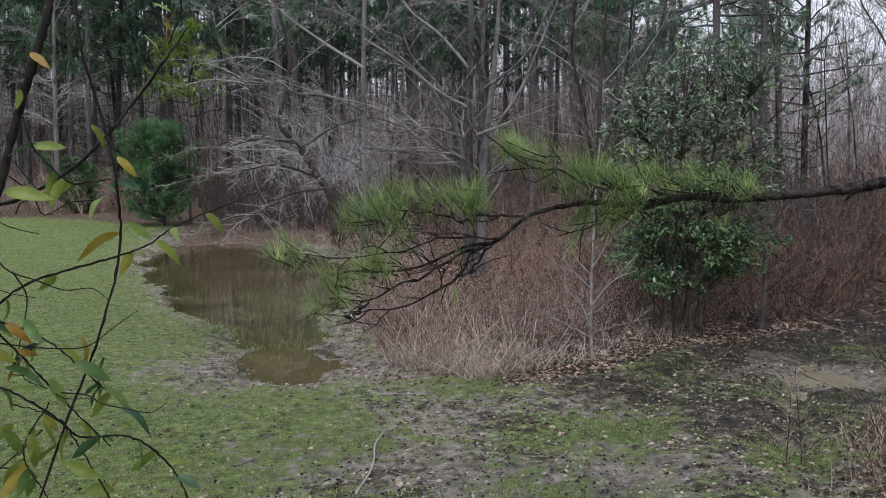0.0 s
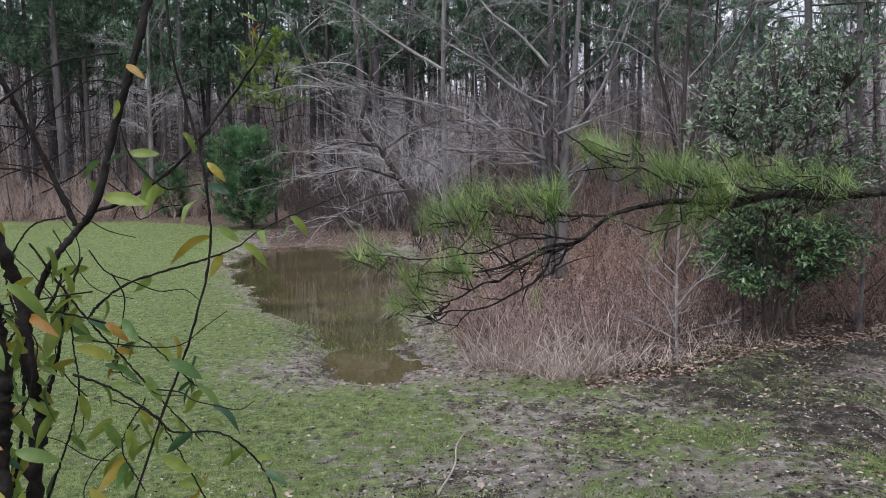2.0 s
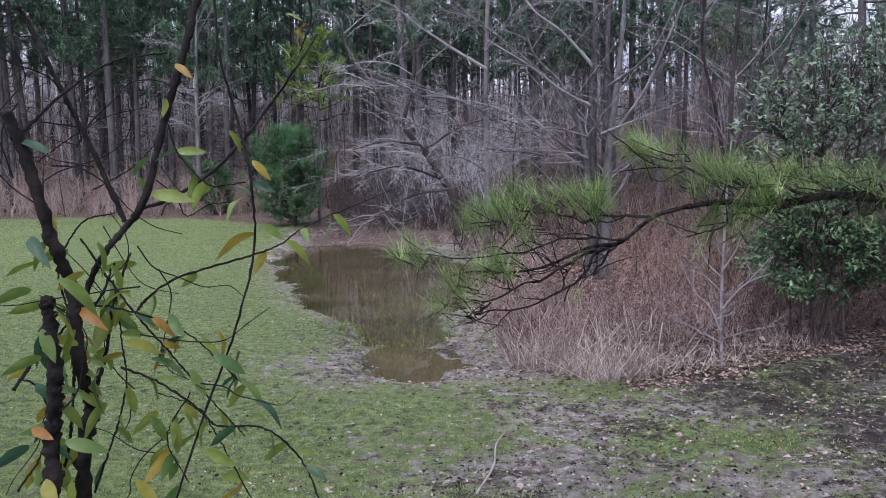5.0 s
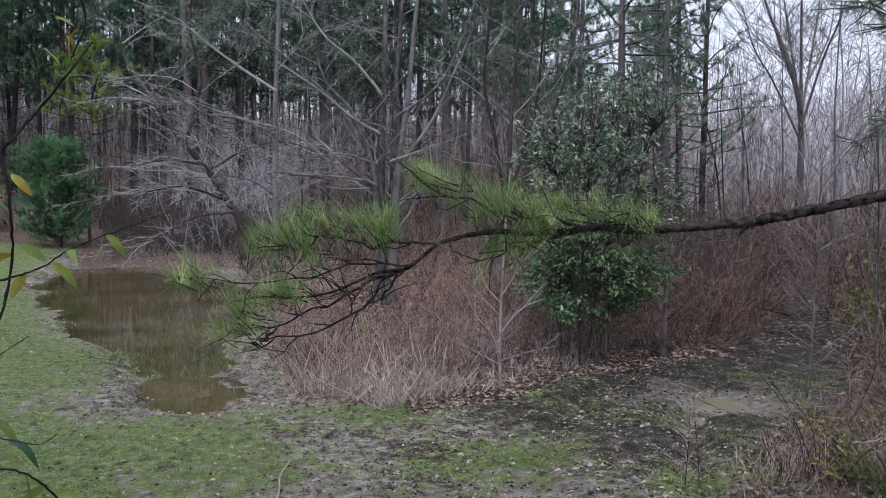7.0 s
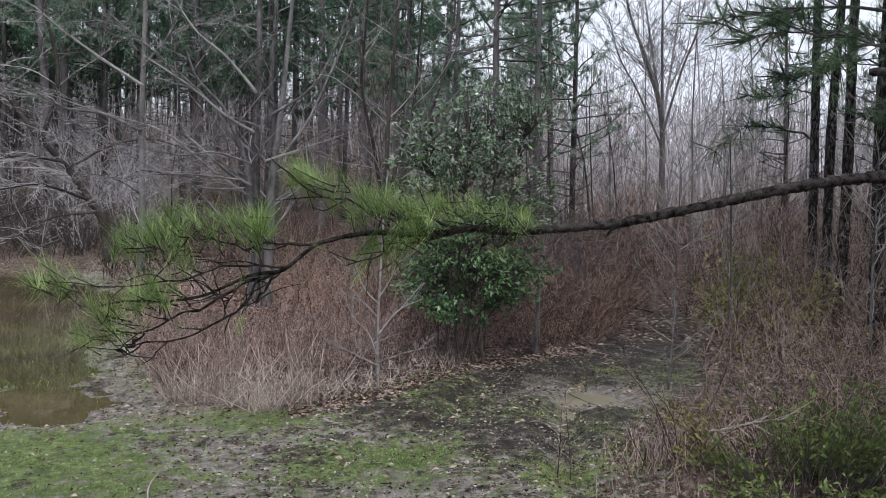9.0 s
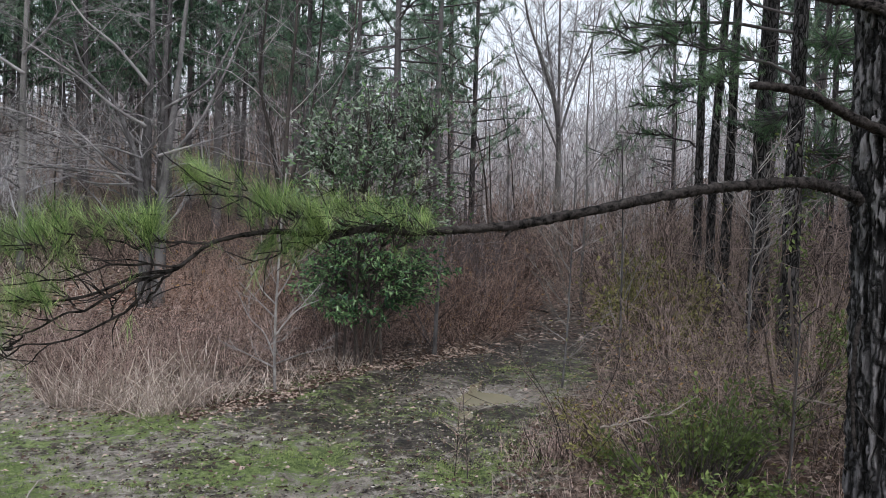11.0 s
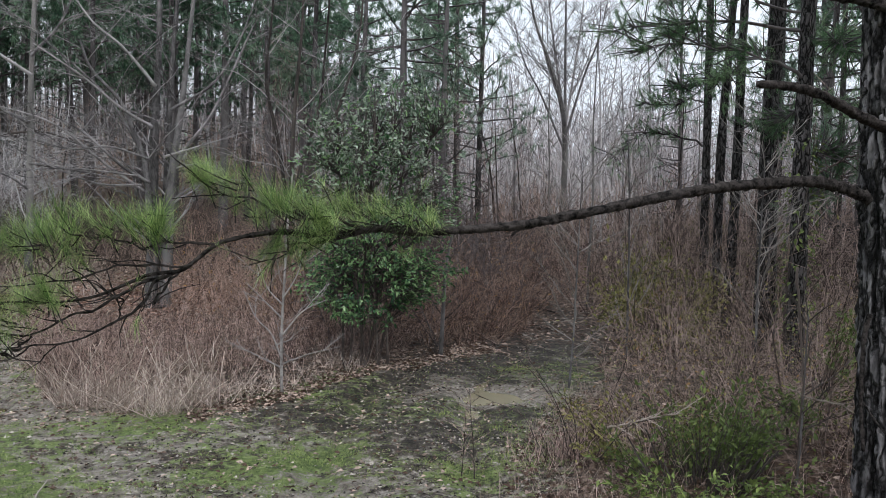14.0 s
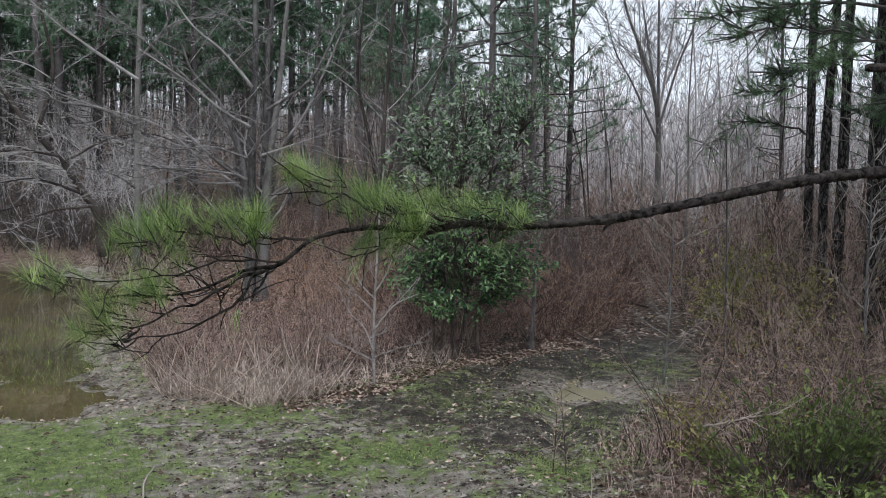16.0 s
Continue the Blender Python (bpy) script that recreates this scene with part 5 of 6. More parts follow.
# ---- the near shrub on the right ----
def leafy_shrub(name, label, seed, center, size, count, leaf, mat, twig=BROWN_BARK, stems=14, per=9):
    rng = np.random.default_rng(seed)
    bush = tagged(new(name), label, "shrub")
    segs, tips, ways = [], [], []
    c, s = np.array(center), np.array(size)
    clumps = unit(rng.normal(0, 1, (max(count // 20, 8), 3))) * rng.uniform(0.35, 1, (max(count // 20, 8), 1)) ** 0.6
    for k in range(count):
        v = clumps[rng.integers(len(clumps))] + rng.normal(0, 0.13, 3)
        tip = c + v * s * (0.8 + 0.3 * rng.random() + 0.35 * float(rough_noise(v[0] * 2 + seed, v[2] * 2 + v[1], seed)))
        q = c + np.array([v[0] * 0.25 * s[0], v[1] * 0.25 * s[1], -0.75 * s[2] + 0.5 * rng.random() * s[2]])
        mid = (q + tip) / 2 + rng.normal(0, 0.05, 3)
        segs += [(*q, *mid, 0.0028, 0.002), (*mid, *tip, 0.002, 0.001)]
        for _ in range(per):
            g = rng.random()
            tips.append(mid + (tip - mid) * g + rng.normal(0, 0.012, 3))
            ways.append(unit(tip - mid) + rng.normal(0, 0.8, 3))
    for k in range(stems):
        a = rng.uniform(0, 6.28)
        x, y = c[0] + 0.3 * s[0] * math.cos(a), c[1] + 0.3 * s[1] * math.sin(a)
        segs.append((x, y, float(height(x, y)) - 0.05, c[0] + 0.6 * s[0] * math.cos(a), c[1] + 0.6 * s[1] * math.sin(a), c[2] + 0.3 * s[2], 0.011, 0.005))
    part("twigwork", mesh_np("twigwork", *sticks(segs), twig), bush, "", "stuff")
    n = len(tips)
    ls = leaf * rng.uniform(0.6, 1.25, n)
    up = np.stack([rng.normal(0, 0.6, n), rng.normal(0, 0.6, n), np.ones(n)], -1)
    part("foliage", mesh_np("foliage", *leaves(tips, ways, up, ls, ls * 0.45, 0.15), mat), bush, "", "stuff")


leafy_shrub("shrub", "dense green evergreen shrub beside the pine", 81, spot(-40.33, -16.67, 4.9), (0.78, 0.62, 0.5), 520, 0.046, SHRUB_LEAF, BROWN_BARK, 16, 12)
leafy_shrub("shrub", "thin olive-leaved shrub beside the track", 82, spot(-37.45, -6.08, 10.5), (0.9, 0.9, 0.8), 420, 0.07, OLIVE_LEAF, BRUSH, 8, 9)
leafy_shrub("shrub", "sparse green shrub among brown twigs", 83, spot(-36.25, -15.23, 5.6), (0.6, 0.6, 0.4), 260, 0.04, OLIVE_LEAF, BRUSH, 8, 8)
leafy_shrub("shrub", "sparse leafy shrub at the pine's foot", 84, spot(-47.33, -8.93, 6.0), (0.5, 0.6, 0.5), 170, 0.045, SHRUB_LEAF, BRUSH, 6, 7)


# ---- young pines at the lawn's edge ----
def bushy_pine(name, label, seed, tall, wide):
    """A young pine as broad as a bush: a short trunk, upturned boughs from the ground up, dense brushes of needles."""
    rng = np.random.default_rng(seed)
    tree = tagged(new(name), label, "tree")
    k = np.linspace(0, 1, 14)
    line = np.stack([0.1 * np.sin(3 * k), 0.06 * np.cos(4 * k), -0.2 + (tall + 0.1) * k], -1)
    part("trunk", mesh_np("trunk", *tube(line, 0.05 * (1 - 0.8 * k), 8, 0.05, rng), FAR_BARK, True), tree)
    segs, tips, ways = [], [], []
    for n in range(120):
        h = tall * (0.03 + 0.93 * (n + rng.random()) / 120)
        out = wide * math.sqrt(max(0.05, 1 - ((h / tall - 0.38) / 0.64) ** 2)) * rng.uniform(0.5, 1.18)
        a = rng.uniform(0, 2 * math.pi)
        p, d = np.array([0.0, 0.0, h]), unit([math.cos(a), math.sin(a), rng.uniform(-0.1, 0.35)])
        for m in range(5):
            d = unit(d + rng.normal(0, 0.1, 3) + (0, 0, 0.1))
            q = p + d * out / 5
            segs.append((*p, *q, 0.014 - 0.002 * m, 0.012 - 0.002 * m))
            for _ in range(3 if m else 0):
                w = unit(d + rng.normal(0, 0.55, 3) + (0, 0, 0.25))
                e = q + w * rng.uniform(0.08, 0.3)
                segs.append((*q, *e, 0.006, 0.004))
                tips.append(e)
                ways.append(w)
            p = q
    part("boughwork", mesh_np("boughwork", *sticks(segs), FAR_BARK), tree, "", "stuff")
    part("crown", mesh_np("crown", *needle_tufts(rng, tips, ways, 44, 0.2, 0.018, (10, 70), plain=True), YOUNG_NEEDLE), tree)
    return tree


# ---- the group of pines on the right ----
def near_pine(label, seed, line, d, r0, boughs):
    rng = np.random.default_rng(seed)
    tree = tagged(new("pine_tree"), label, "tree", "pines beside the track")
    pts = smooth_line(at_all(line, d), 40)
    part("trunk", mesh_np("trunk", *tube(pts, np.linspace(r0 * 0.98, r0 * 0.68, 40), 14, 0.05, rng), TRACK_BARK, True), tree)
    segs, tips, ways = [], [], []
    for path, size in boughs:
        bl = smooth_line(path, 14) + np.cumsum(rng.normal(0, 0.025, (14, 3)), 0)
        for k in range(13):
            segs.append((*bl[k], *bl[k + 1], 0.6 * size * (1 - k / 15), 0.6 * size * (1 - (k + 1) / 15)))
            if k > 3:
                for _ in range(9):
                    w = unit(unit(bl[k + 1] - bl[k]) * 0.7 + rng.normal(0, 0.6, 3) * (1, 1, 0.7) + (0, 0, 0.12))
                    e = bl[k] + w * rng.uniform(0.08, 0.42)
                    segs.append((*bl[k], *e, 0.008, 0.004))
                    tips.append(e)
                    ways.append(unit(w + (0, 0, 0.5)))
    if segs:
        part("boughwork", mesh_np("boughwork", *sticks(segs, 5), FAR_BARK, True), tree, "", "stuff")
        part("crown", mesh_np("crown", *needle_tufts(rng, tips, ways, 80, 0.095, 0.0026, (5, 85), plain=True), MID_NEEDLE), tree)


def bough(points, d0, d1):
    return [spot(a, e, d0 + (d1 - d0) * k / (len(points) - 1)) for k, (a, e) in enumerate(points)]


near_pine("slender dark pine beside the track", 91, [(-40.18, -6.5), (-40.04, -1.08), (-39.98, 4.32), (-39.92, 10.34), (-39.84, 16.79)], 13, 0.075, [(bough([(-39.83, 5.27), (-38.13, 6.04), (-36.24, 5.85), (-34.18, 4.27)], 13, 12.5), 0.03), (bough([(-39.92, 7.74), (-38.04, 8.14), (-35.79, 7.77)], 13, 12.4), 0.025)])
near_pine("slender dark pine beside the track", 92, [(-40.94, -8.75), (-40.88, -1.83), (-40.94, 5.84), (-41.25, 12.48), (-41.5, 16.69)], 12, 0.07, [(bough([(-41.21, 11.76), (-38.61, 12.59), (-35.61, 12.3)], 12, 11.5), 0.025)])
near_pine("dark pine with a bent trunk", 93, [(-41.52, -8.71), (-41.83, -1.79), (-41.96, 5.84), (-42, 11.73), (-42.15, 16.64)], 11.5, 0.075, [(bough([(-41.96, 5.84), (-43.57, 6.38), (-45.68, 5.8)], 11.5, 11), 0.025), (bough([(-41.99, 10.28), (-39.83, 9.98), (-37.25, 9.28)], 11.5, 11), 0.025)])
near_pine("dark pine beside the track", 94, [(-43.74, -9.65), (-43.73, -0.95), (-43.71, 6.56), (-43.88, 12.36), (-43.91, 16.51)], 10.5, 0.078, [(bough([(-43.79, 9.49), (-42.04, 9.18), (-40.25, 8.48)], 10.5, 10), 0.022), (bough([(-43.9, 12), (-46.42, 12.21), (-48.43, 11.56)], 10.5, 10.8), 0.022)])
near_pine("dark pine beside the track", 95, [(-44.57, -9.2), (-44.3, -0.93), (-44.2, 6.56), (-44.3, 12.33), (-44.32, 16.48)], 11, 0.066, [(bough([(-44.24, 7.29), (-46.61, 7.96), (-48.63, 7.18)], 11, 11.4), 0.022), (bough([(-44.18, 10.2), (-42.29, 11.54), (-39.77, 11.45)], 11, 11.2), 0.022)])
near_pine("sturdy dark pine hung with creeper", 96, [(-45.92, -11.28), (-45.95, -3.86), (-45.91, 3.59), (-45.94, 10.83), (-45.96, 16.34)], 9.0, 0.1, [
    (bough([(-45.75, 9.06), (-43.76, 10.29), (-40.51, 11.24), (-37.16, 11.45), (-34.5, 11.27)], 9, 8.2), 0.035), (bough([(-45.67, 12.43), (-42.24, 12.8), (-38.58, 13.31), (-35.2, 13.27), (-33.29, 12.71)], 9, 8), 0.035),
    (bough([(-45.7, 13.3), (-41.45, 14.61), (-37.77, 15.14), (-33.99, 14.72)], 9, 8), 0.03), (bough([(-45.94, 10.83), (-47.47, 11.1), (-48.81, 10.33)], 9, 8.7), 0.03), (bough([(-45.9, 4.2), (-47.3, 5.0), (-48.9, 5.2)], 9, 9.4), 0.02), (bough([(-45.9, 1.2), (-47.0, 2.4), (-48.4, 2.3)], 9, 9.5), 0.018), (bough([(-45.9, 7.0), (-44.6, 6.9), (-43.2, 6.1)], 9, 9.6), 0.018)])


def creeper():
    rng = np.random.default_rng(161)
    n = 420
    z = rng.uniform(0.2, 2.6, n) ** 1.0
    foot = spot(-45.93, -8, 9.0)
    a = rng.uniform(0, 2 * math.pi, n)
    out = np.stack([np.cos(a), np.sin(a), 0 * a], -1)
    base = np.stack([0 * a + foot[0], 0 * a + foot[1], z], -1) + out * rng.uniform(0.1, 0.2, (n, 1))
    size = 0.07 * rng.uniform(0.6, 1.2, n)
    vine = tagged(new("creeper"), "small-leaved evergreen creeper clinging to a pine trunk", "vine")
    part("foliage", mesh_np("foliage", *leaves(base, out + rng.normal(0, 0.5, (n, 3)) - (0, 0, 0.4), out + (0, 0, 0.6), size, size * 0.45), SHRUB_LEAF), vine, "", "stuff")
    for turn in (0.0, 2.4, 4.1):
        h = np.linspace(-0.05, 2.6, 30)
        b = turn + 1.3 * np.sin(1.3 * h + turn)
        part("stem", mesh_np("stem", *tube(np.stack([foot[0] + 0.112 * np.cos(b), foot[1] + 0.112 * np.sin(b), h + float(height(foot[0], foot[1]))], -1), np.linspace(0.008, 0.004, 30), 6, 0.1, rng), SLIM_STEM, True), vine)


creeper()
young = [bushy_pine("young_pine", "young dark green pine with needles down to the ground", 97, 3.2, 1.35)]
young += [pine("young_pine", "slender light green young pine", 98, 7.4, 0.06, 0.6, LIGHT_NEEDLE, 40, 26, 0.26, 0.022, 2.3, low_dead=6)]
for n, (az, el, r, s) in enumerate(((19.3, -1.91, 29.6, 1.08), (17.4, -2.1, 30.6, 0.95), (24.6, -1.6, 36.6, 0.62))):
    x, y, _ = spot(az, el, r)
    m = placed(x, y, 70 * n, s)
    if n < 2:
        young[n].matrix_basis = m
    else:
        copy_thing(young[0], m)


# ---- the big pine with the long limb ----
def limb_spot(a, e):
    """The long limb hangs in one upright plane."""
    s, c = -math.sin(radians(a)), math.cos(radians(a))
    d = (2.79 + 3.27 * 0.145) / (c + 0.145 * s)
    return spot(a, e, d)


def big_pine():
    rng = np.random.default_rng(101)
    tree = tagged(new("pine_tree"), "large pine with furrowed bark and one long drooping limb", "tree")
    d, n, sides = 4.42, 420, 150
    pts = smooth_line(at_all([(-52.46, -20.54), (-52.33, -16.71), (-52.14, -8.77), (-51.87, 0.06), (-51.61, 7.08), (-51.48, 13.83), (-51.4, 21.65)], d), n)
    k = np.linspace(0, 1, n)
    rad = 0.185 - 0.03 * k + 0.05 * np.exp(-k * 14)
    a = np.arange(sides) * 2 * math.pi / sides
    zz, aa = np.meshgrid(np.arange(n) * 0.009, a, indexing="ij")
    wave = 0.5 * rough_noise(np.cos(aa) * 3 + 9, zz * 2.5 + np.sin(aa) * 3, 3)
    plate = np.abs(rough_noise(np.cos(aa + wave) * 4.2 + 20, zz * 3.2 + np.sin(aa + wave) * 4.2, 4, 3) - 0.45) * 2
    swing = 4.2 * rough_noise(np.cos(aa) * 3 + 5, zz * 3.2 + 3 * np.sin(aa), 8) + 2.4 * rough_noise(np.cos(aa) * 7 + 5, zz * 9 + 7 * np.sin(aa), 18)
    furrow = np.abs(np.sin(aa * 8 + swing))
    column = np.floor((aa * 8 + swing) / math.pi)
    cut = np.abs(np.sin(zz * 5.5 + column * 2.4 + 6 * rough_noise(np.cos(aa) * 6 + 3, zz * 5 + 6 * np.sin(aa), 12)))
    grain = rough_noise(np.cos(aa) * 16 + 30, zz * 9 + 16 * np.sin(aa), 14, 4)
    ridge = ease(0.12, 0.75, furrow + 0.5 * (grain - 0.45)) * (0.6 + 0.4 * ease(0.03, 0.3, cut + 0.3 * (grain - 0.45))) * (0.3 + 1.35 * grain)
    flake = rough_noise(np.cos(aa) * 34 + 50, zz * 11 + 34 * np.sin(aa), 15, 4)
    ridge = ridge * (0.45 + 1.1 * flake)
    relief = 0.03 * ridge + 0.012 * flake + 0.012 * np.clip(plate, 0, 0.6) + 0.004 * rough_noise(aa * 14, zz * 60, 6, 2)
    v, f = tube(pts, np.ones(n), sides, close=False)
    ring = v[: n * sides].reshape(n, sides, 3) - pts[:, None]
    v = (pts[:, None] + ring * (rad[:, None, None] + relief[..., None] - 0.02)).reshape(-1, 3)
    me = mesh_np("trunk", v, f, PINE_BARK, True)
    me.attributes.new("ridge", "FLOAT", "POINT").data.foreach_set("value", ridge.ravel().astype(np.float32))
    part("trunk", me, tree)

    def limb(name, line, r0, r1, label="", count=60, sides_here=14, mat=LIMB_BARK):
        pts = smooth_line(line, count)
        r = np.linspace(r0, r1, count) * (1 + 0.06 * np.sin(np.arange(count) * 1.7) * rng.random(count))
        return part(name, mesh_np(name, *tube(pts, r, sides_here, 0.17, rng), mat, True), tree, label)

    main = [limb_spot(*q) for q in [(-51.47, 0.58), (-50.17, 1.37), (-48.85, 2.04), (-47.51, 2.49), (-46.16, 2.63), (-42.67, 2.4), (-39.03, 1.88), (-35.26, 1.05), (-31.37, 0.16), (-27.4, -0.68), (-23.36, -1.12), (-20.11, -1.33), (-17.28, -1.16), (-15.28, -1.53), (-13.7, -2.01)]]
    limb("limb", main, 0.0295, 0.0125, "long bare dark limb", 260)
    inner = [limb_spot(*q) for q in [(-15.06, -1.44), (-12.89, -1.66), (-11.03, -1.47), (-9.52, -1.59), (-7.6, -1.95), (-6.04, -2.47), (-4.85, -3.4), (-3.64, -4.27), (-1.64, -4.55), (0.4, -5.44), (2.04, -6.02), (4.49, -6.28), (6.53, -6.14), (8.58, -6.48)]]
    limb("bough", inner, 0.0115, 0.003)
    more_tips, more_ways = [], []
    for line, r in (([(-3.64, -4.27), (-2.04, -4.64), (-0.82, -5.43), (1.23, -6.52), (3.3, -7.37), (5.37, -8.24), (7.01, -8.44), (10.06, -8.16)], 0.009), ([(-2.64, -4.57), (-1.4, -6.24), (0.24, -7.47), (2.09, -8.36), (4.56, -8.87), (5.81, -9.32), (7.13, -9.68)], 0.008),
                    ([(-6.04, -2.47), (-3.67, -2.34), (-1.27, -2.57), (0.73, -2.03), (2.55, -1.99), (3.58, -2.49)], 0.007), ([(-16.13, -1.08), (-13.62, -0.45), (-11.04, -0.19), (-8.39, 0.56), (-6.08, 1.26), (-4.14, 2.51)], 0.009),
                    ([(-4.45, -3.8), (-2.05, -3.92), (0.37, -4.11), (2.41, -4.75), (4.87, -5.01), (7.72, -5.13), (10.96, -4.82)], 0.006), ([(-13.98, -1.91), (-12.52, -2.54), (-10.65, -3.02), (-8.16, -3.85)], 0.008),
                    ([(-3.64, -4.27), (-2.42, -5.77), (-1.19, -6.97)], 0.006), ([(-17.18, -1.1), (-18.55, -0.76), (-20.23, -0.62)], 0.006), ([(0.24, -7.47), (0.41, -6.13), (1.62, -5.7)], 0.004), ([(5.37, -8.24), (6.62, -9.22), (7.25, -9.44)], 0.004)):
        pts = smooth_line([limb_spot(*q) + rng.normal(0, 0.02, 3) * (0, 1, 0) for q in line], 14)
        pts[1:-1] += rng.normal(0, 0.008, (12, 3))
        limb("bough", pts, r * 0.8, 0.002, count=40, sides_here=7)
        for k in range(2, 14, 2):
            way = unit(pts[k] - pts[k - 1])
            d = unit(way + rng.normal(0, 0.5, 3) * (0.6, 1, 1))
            side = [pts[k]]
            for _ in range(3):
                d = unit(d + rng.normal(0, 0.3, 3) + (0, 0, 0.08))
                side.append(side[-1] + d * rng.uniform(0.03, 0.09))
            limb("twig", side, 0.0032, 0.0014, count=9, sides_here=5)
            if rng.random() < 0.3:
                more_tips.append(side[-1])
                more_ways.append(d)
    broken = [spot(a, e, 4.25 - 0.12 * k) for k, (a, e) in enumerate([(-51.24, 5.7), (-49.95, 6.36), (-48.63, 7.07), (-47.28, 7.93), (-45.9, 8.55), (-44.34, 8.86), (-43.11, 8.97)])]
    limb("broken_limb", broken, 0.026, 0.015, "broken dead limb stub", 40)
    limb("broken_limb", [spot(a, e, 4.25) for a, e in [(-50.9, 13.06), (-49.3, 13.7), (-47.33, 14.2), (-45.62, 15.02)]], 0.026, 0.018, "dead limb stub", 30)
    limb("dead_vine", [spot(a, e, 4.2) for a, e in [(-50.23, -5.76), (-49.98, -7.23), (-49.94, -9.38), (-49.97, -11.51), (-50.23, -14.27)]], 0.013, 0.008, "dead creeper stem on the bark", 30, 8)
    limb("twig", [spot(a, e, 4.2) for a, e in [(-50.1, -11.32), (-51.13, -12.75), (-52.12, -13.63)]], 0.005, 0.003, "", 10, 6)
    limb("twig", [limb_spot(*q) for q in [(-27.77, -0.77), (-27.2, -1.01), (-26.82, -1.5)]], 0.012, 0.004, count=8, sides_here=7)
    # brushes of needles at the shoots' ends: direction, how many shoots, their lean to the left and up, the needles' length
    fans = [(6.81, -2.3, 6, -0.7, 0.45, 0.11), (5.6, -1.8, 6, -0.5, 0.6, 0.11), (4.5, -1.5, 7, -0.4, 0.6, 0.12), (2.9, -1.35, 6, -0.4, 0.6, 0.12), (1.3, -1.3, 5, -0.5, 0.5, 0.11), (-0.4, -1.35, 6, -0.5, 0.6, 0.12), (-1.7, -1.35, 9, -0.25, 0.8, 0.13), (-2.7, -1.2, 6, 0.1, 0.7, 0.13),
            (3.2, -3.2, 5, -0.5, 0.3, 0.1), (5.9, -6.1, 9, -0.7, 0.4, 0.13), (4.5, -5.8, 8, -0.5, 0.6, 0.12), (7.7, -6.8, 8, -0.8, 0.3, 0.13), (11.6, -4.7, 6, -0.8, 0.3, 0.11), (10.3, -4.8, 4, -0.6, 0.5, 0.1), (9.0, -8.5, 5, -0.7, 0.0, 0.11), (7.2, -8.0, 4, -0.6, 0.3, 0.1),
            (-4.5, 2.5, 6, -0.6, 0.6, 0.12), (-5.7, 1.9, 6, -0.6, 0.55, 0.12), (-7.4, 1.3, 6, -0.6, 0.5, 0.12), (-9.3, 0.7, 6, -0.5, 0.6, 0.12), (-10.6, 0.3, 6, -0.5, 0.6, 0.12), (-12.0, 0.3, 7, -0.7, 0.4, 0.12), (-13.4, 0.0, 7, -0.7, 0.4, 0.12), (-15.0, -0.05, 7, -0.7, 0.4, 0.12), (-16.6, -0.1, 6, -0.6, 0.45, 0.12),
            (-18.2, -0.35, 5, -0.6, 0.45, 0.11), (-19.8, -0.5, 4, -0.5, 0.4, 0.1), (-21.3, -0.75, 3, 0.3, 0.3, 0.1), (-8.6, -0.2, 4, -0.6, 0.5, 0.11), (-13.2, -1.3, 7, -0.5, 0.1, 0.12), (-12.3, -1.9, 7, -0.8, -0.2, 0.12), (-11.2, -2.4, 6, -0.9, -0.3, 0.11), (-10.0, -2.9, 5, -0.9, -0.3, 0.1), (-9.0, -3.3, 3, -0.9, -0.3, 0.09)]
    pieces, shoots = [], []
    for a, e, n, left, up, long in fans:
        for _ in range(n):
            way = unit((left + rng.normal(0, 0.38), rng.normal(0, 0.5), up + rng.normal(0, 0.28)))
            end = limb_spot(a + rng.normal(0, 0.35), e + 0.15 + rng.normal(0, 0.45)) + (0, rng.normal(0, 0.07), 0)
            shoots.append((*(end - way * 0.11), *end, 0.0026, 0.0018))
            pieces.append(needle_tufts(rng, [end], [way], 64, 1.3 * long, 0.0014, (6, 62), 0.06, 0.09))
    for end, way in zip(more_tips, more_ways):
        pieces.append(needle_tufts(rng, [end], [way], 30, 0.11, 0.0014, (10, 55), 0.08, 0.06))
    part("shootwork", mesh_np("shootwork", *sticks(shoots, 5), LIMB_BARK), tree, "", "stuff")
    v, f = joined(*pieces)
    part("needles", mesh_np("needles", v, f, NEEDLE), tree, "fresh green pine needles")
    return tree


big_pine()


# ---- the vine-hung shrub close by on the left ----
def leaf_mesh(name, length, width, curl, mat):
    """A pointed leaf with a folded midrib and a little thickness in its curve, stalk at the origin, along +x."""
    n, m = 7, 4
    verts, faces = [], []
    for i in range(n + 1):
        f = i / n
        w = width / 2 * math.sin(math.pi * min(f * 0.96 + 0.04, 1)) ** 0.8 * (1.15 - 0.4 * f)
        for k in range(-m // 2, m // 2 + 1):
            g = k / (m / 2)
            verts.append((length * f, w * g, 0.25 * w * abs(g) - curl * length * f * f + 0.02 * length * math.sin(9 * f + 2 * g)))
    for i in range(n):
        for k in range(m):
            a = i * (m + 1) + k
            faces.append((a, a + 1, a + m + 2, a + m + 1))
    return mesh_np(name, verts, faces, mat, True)


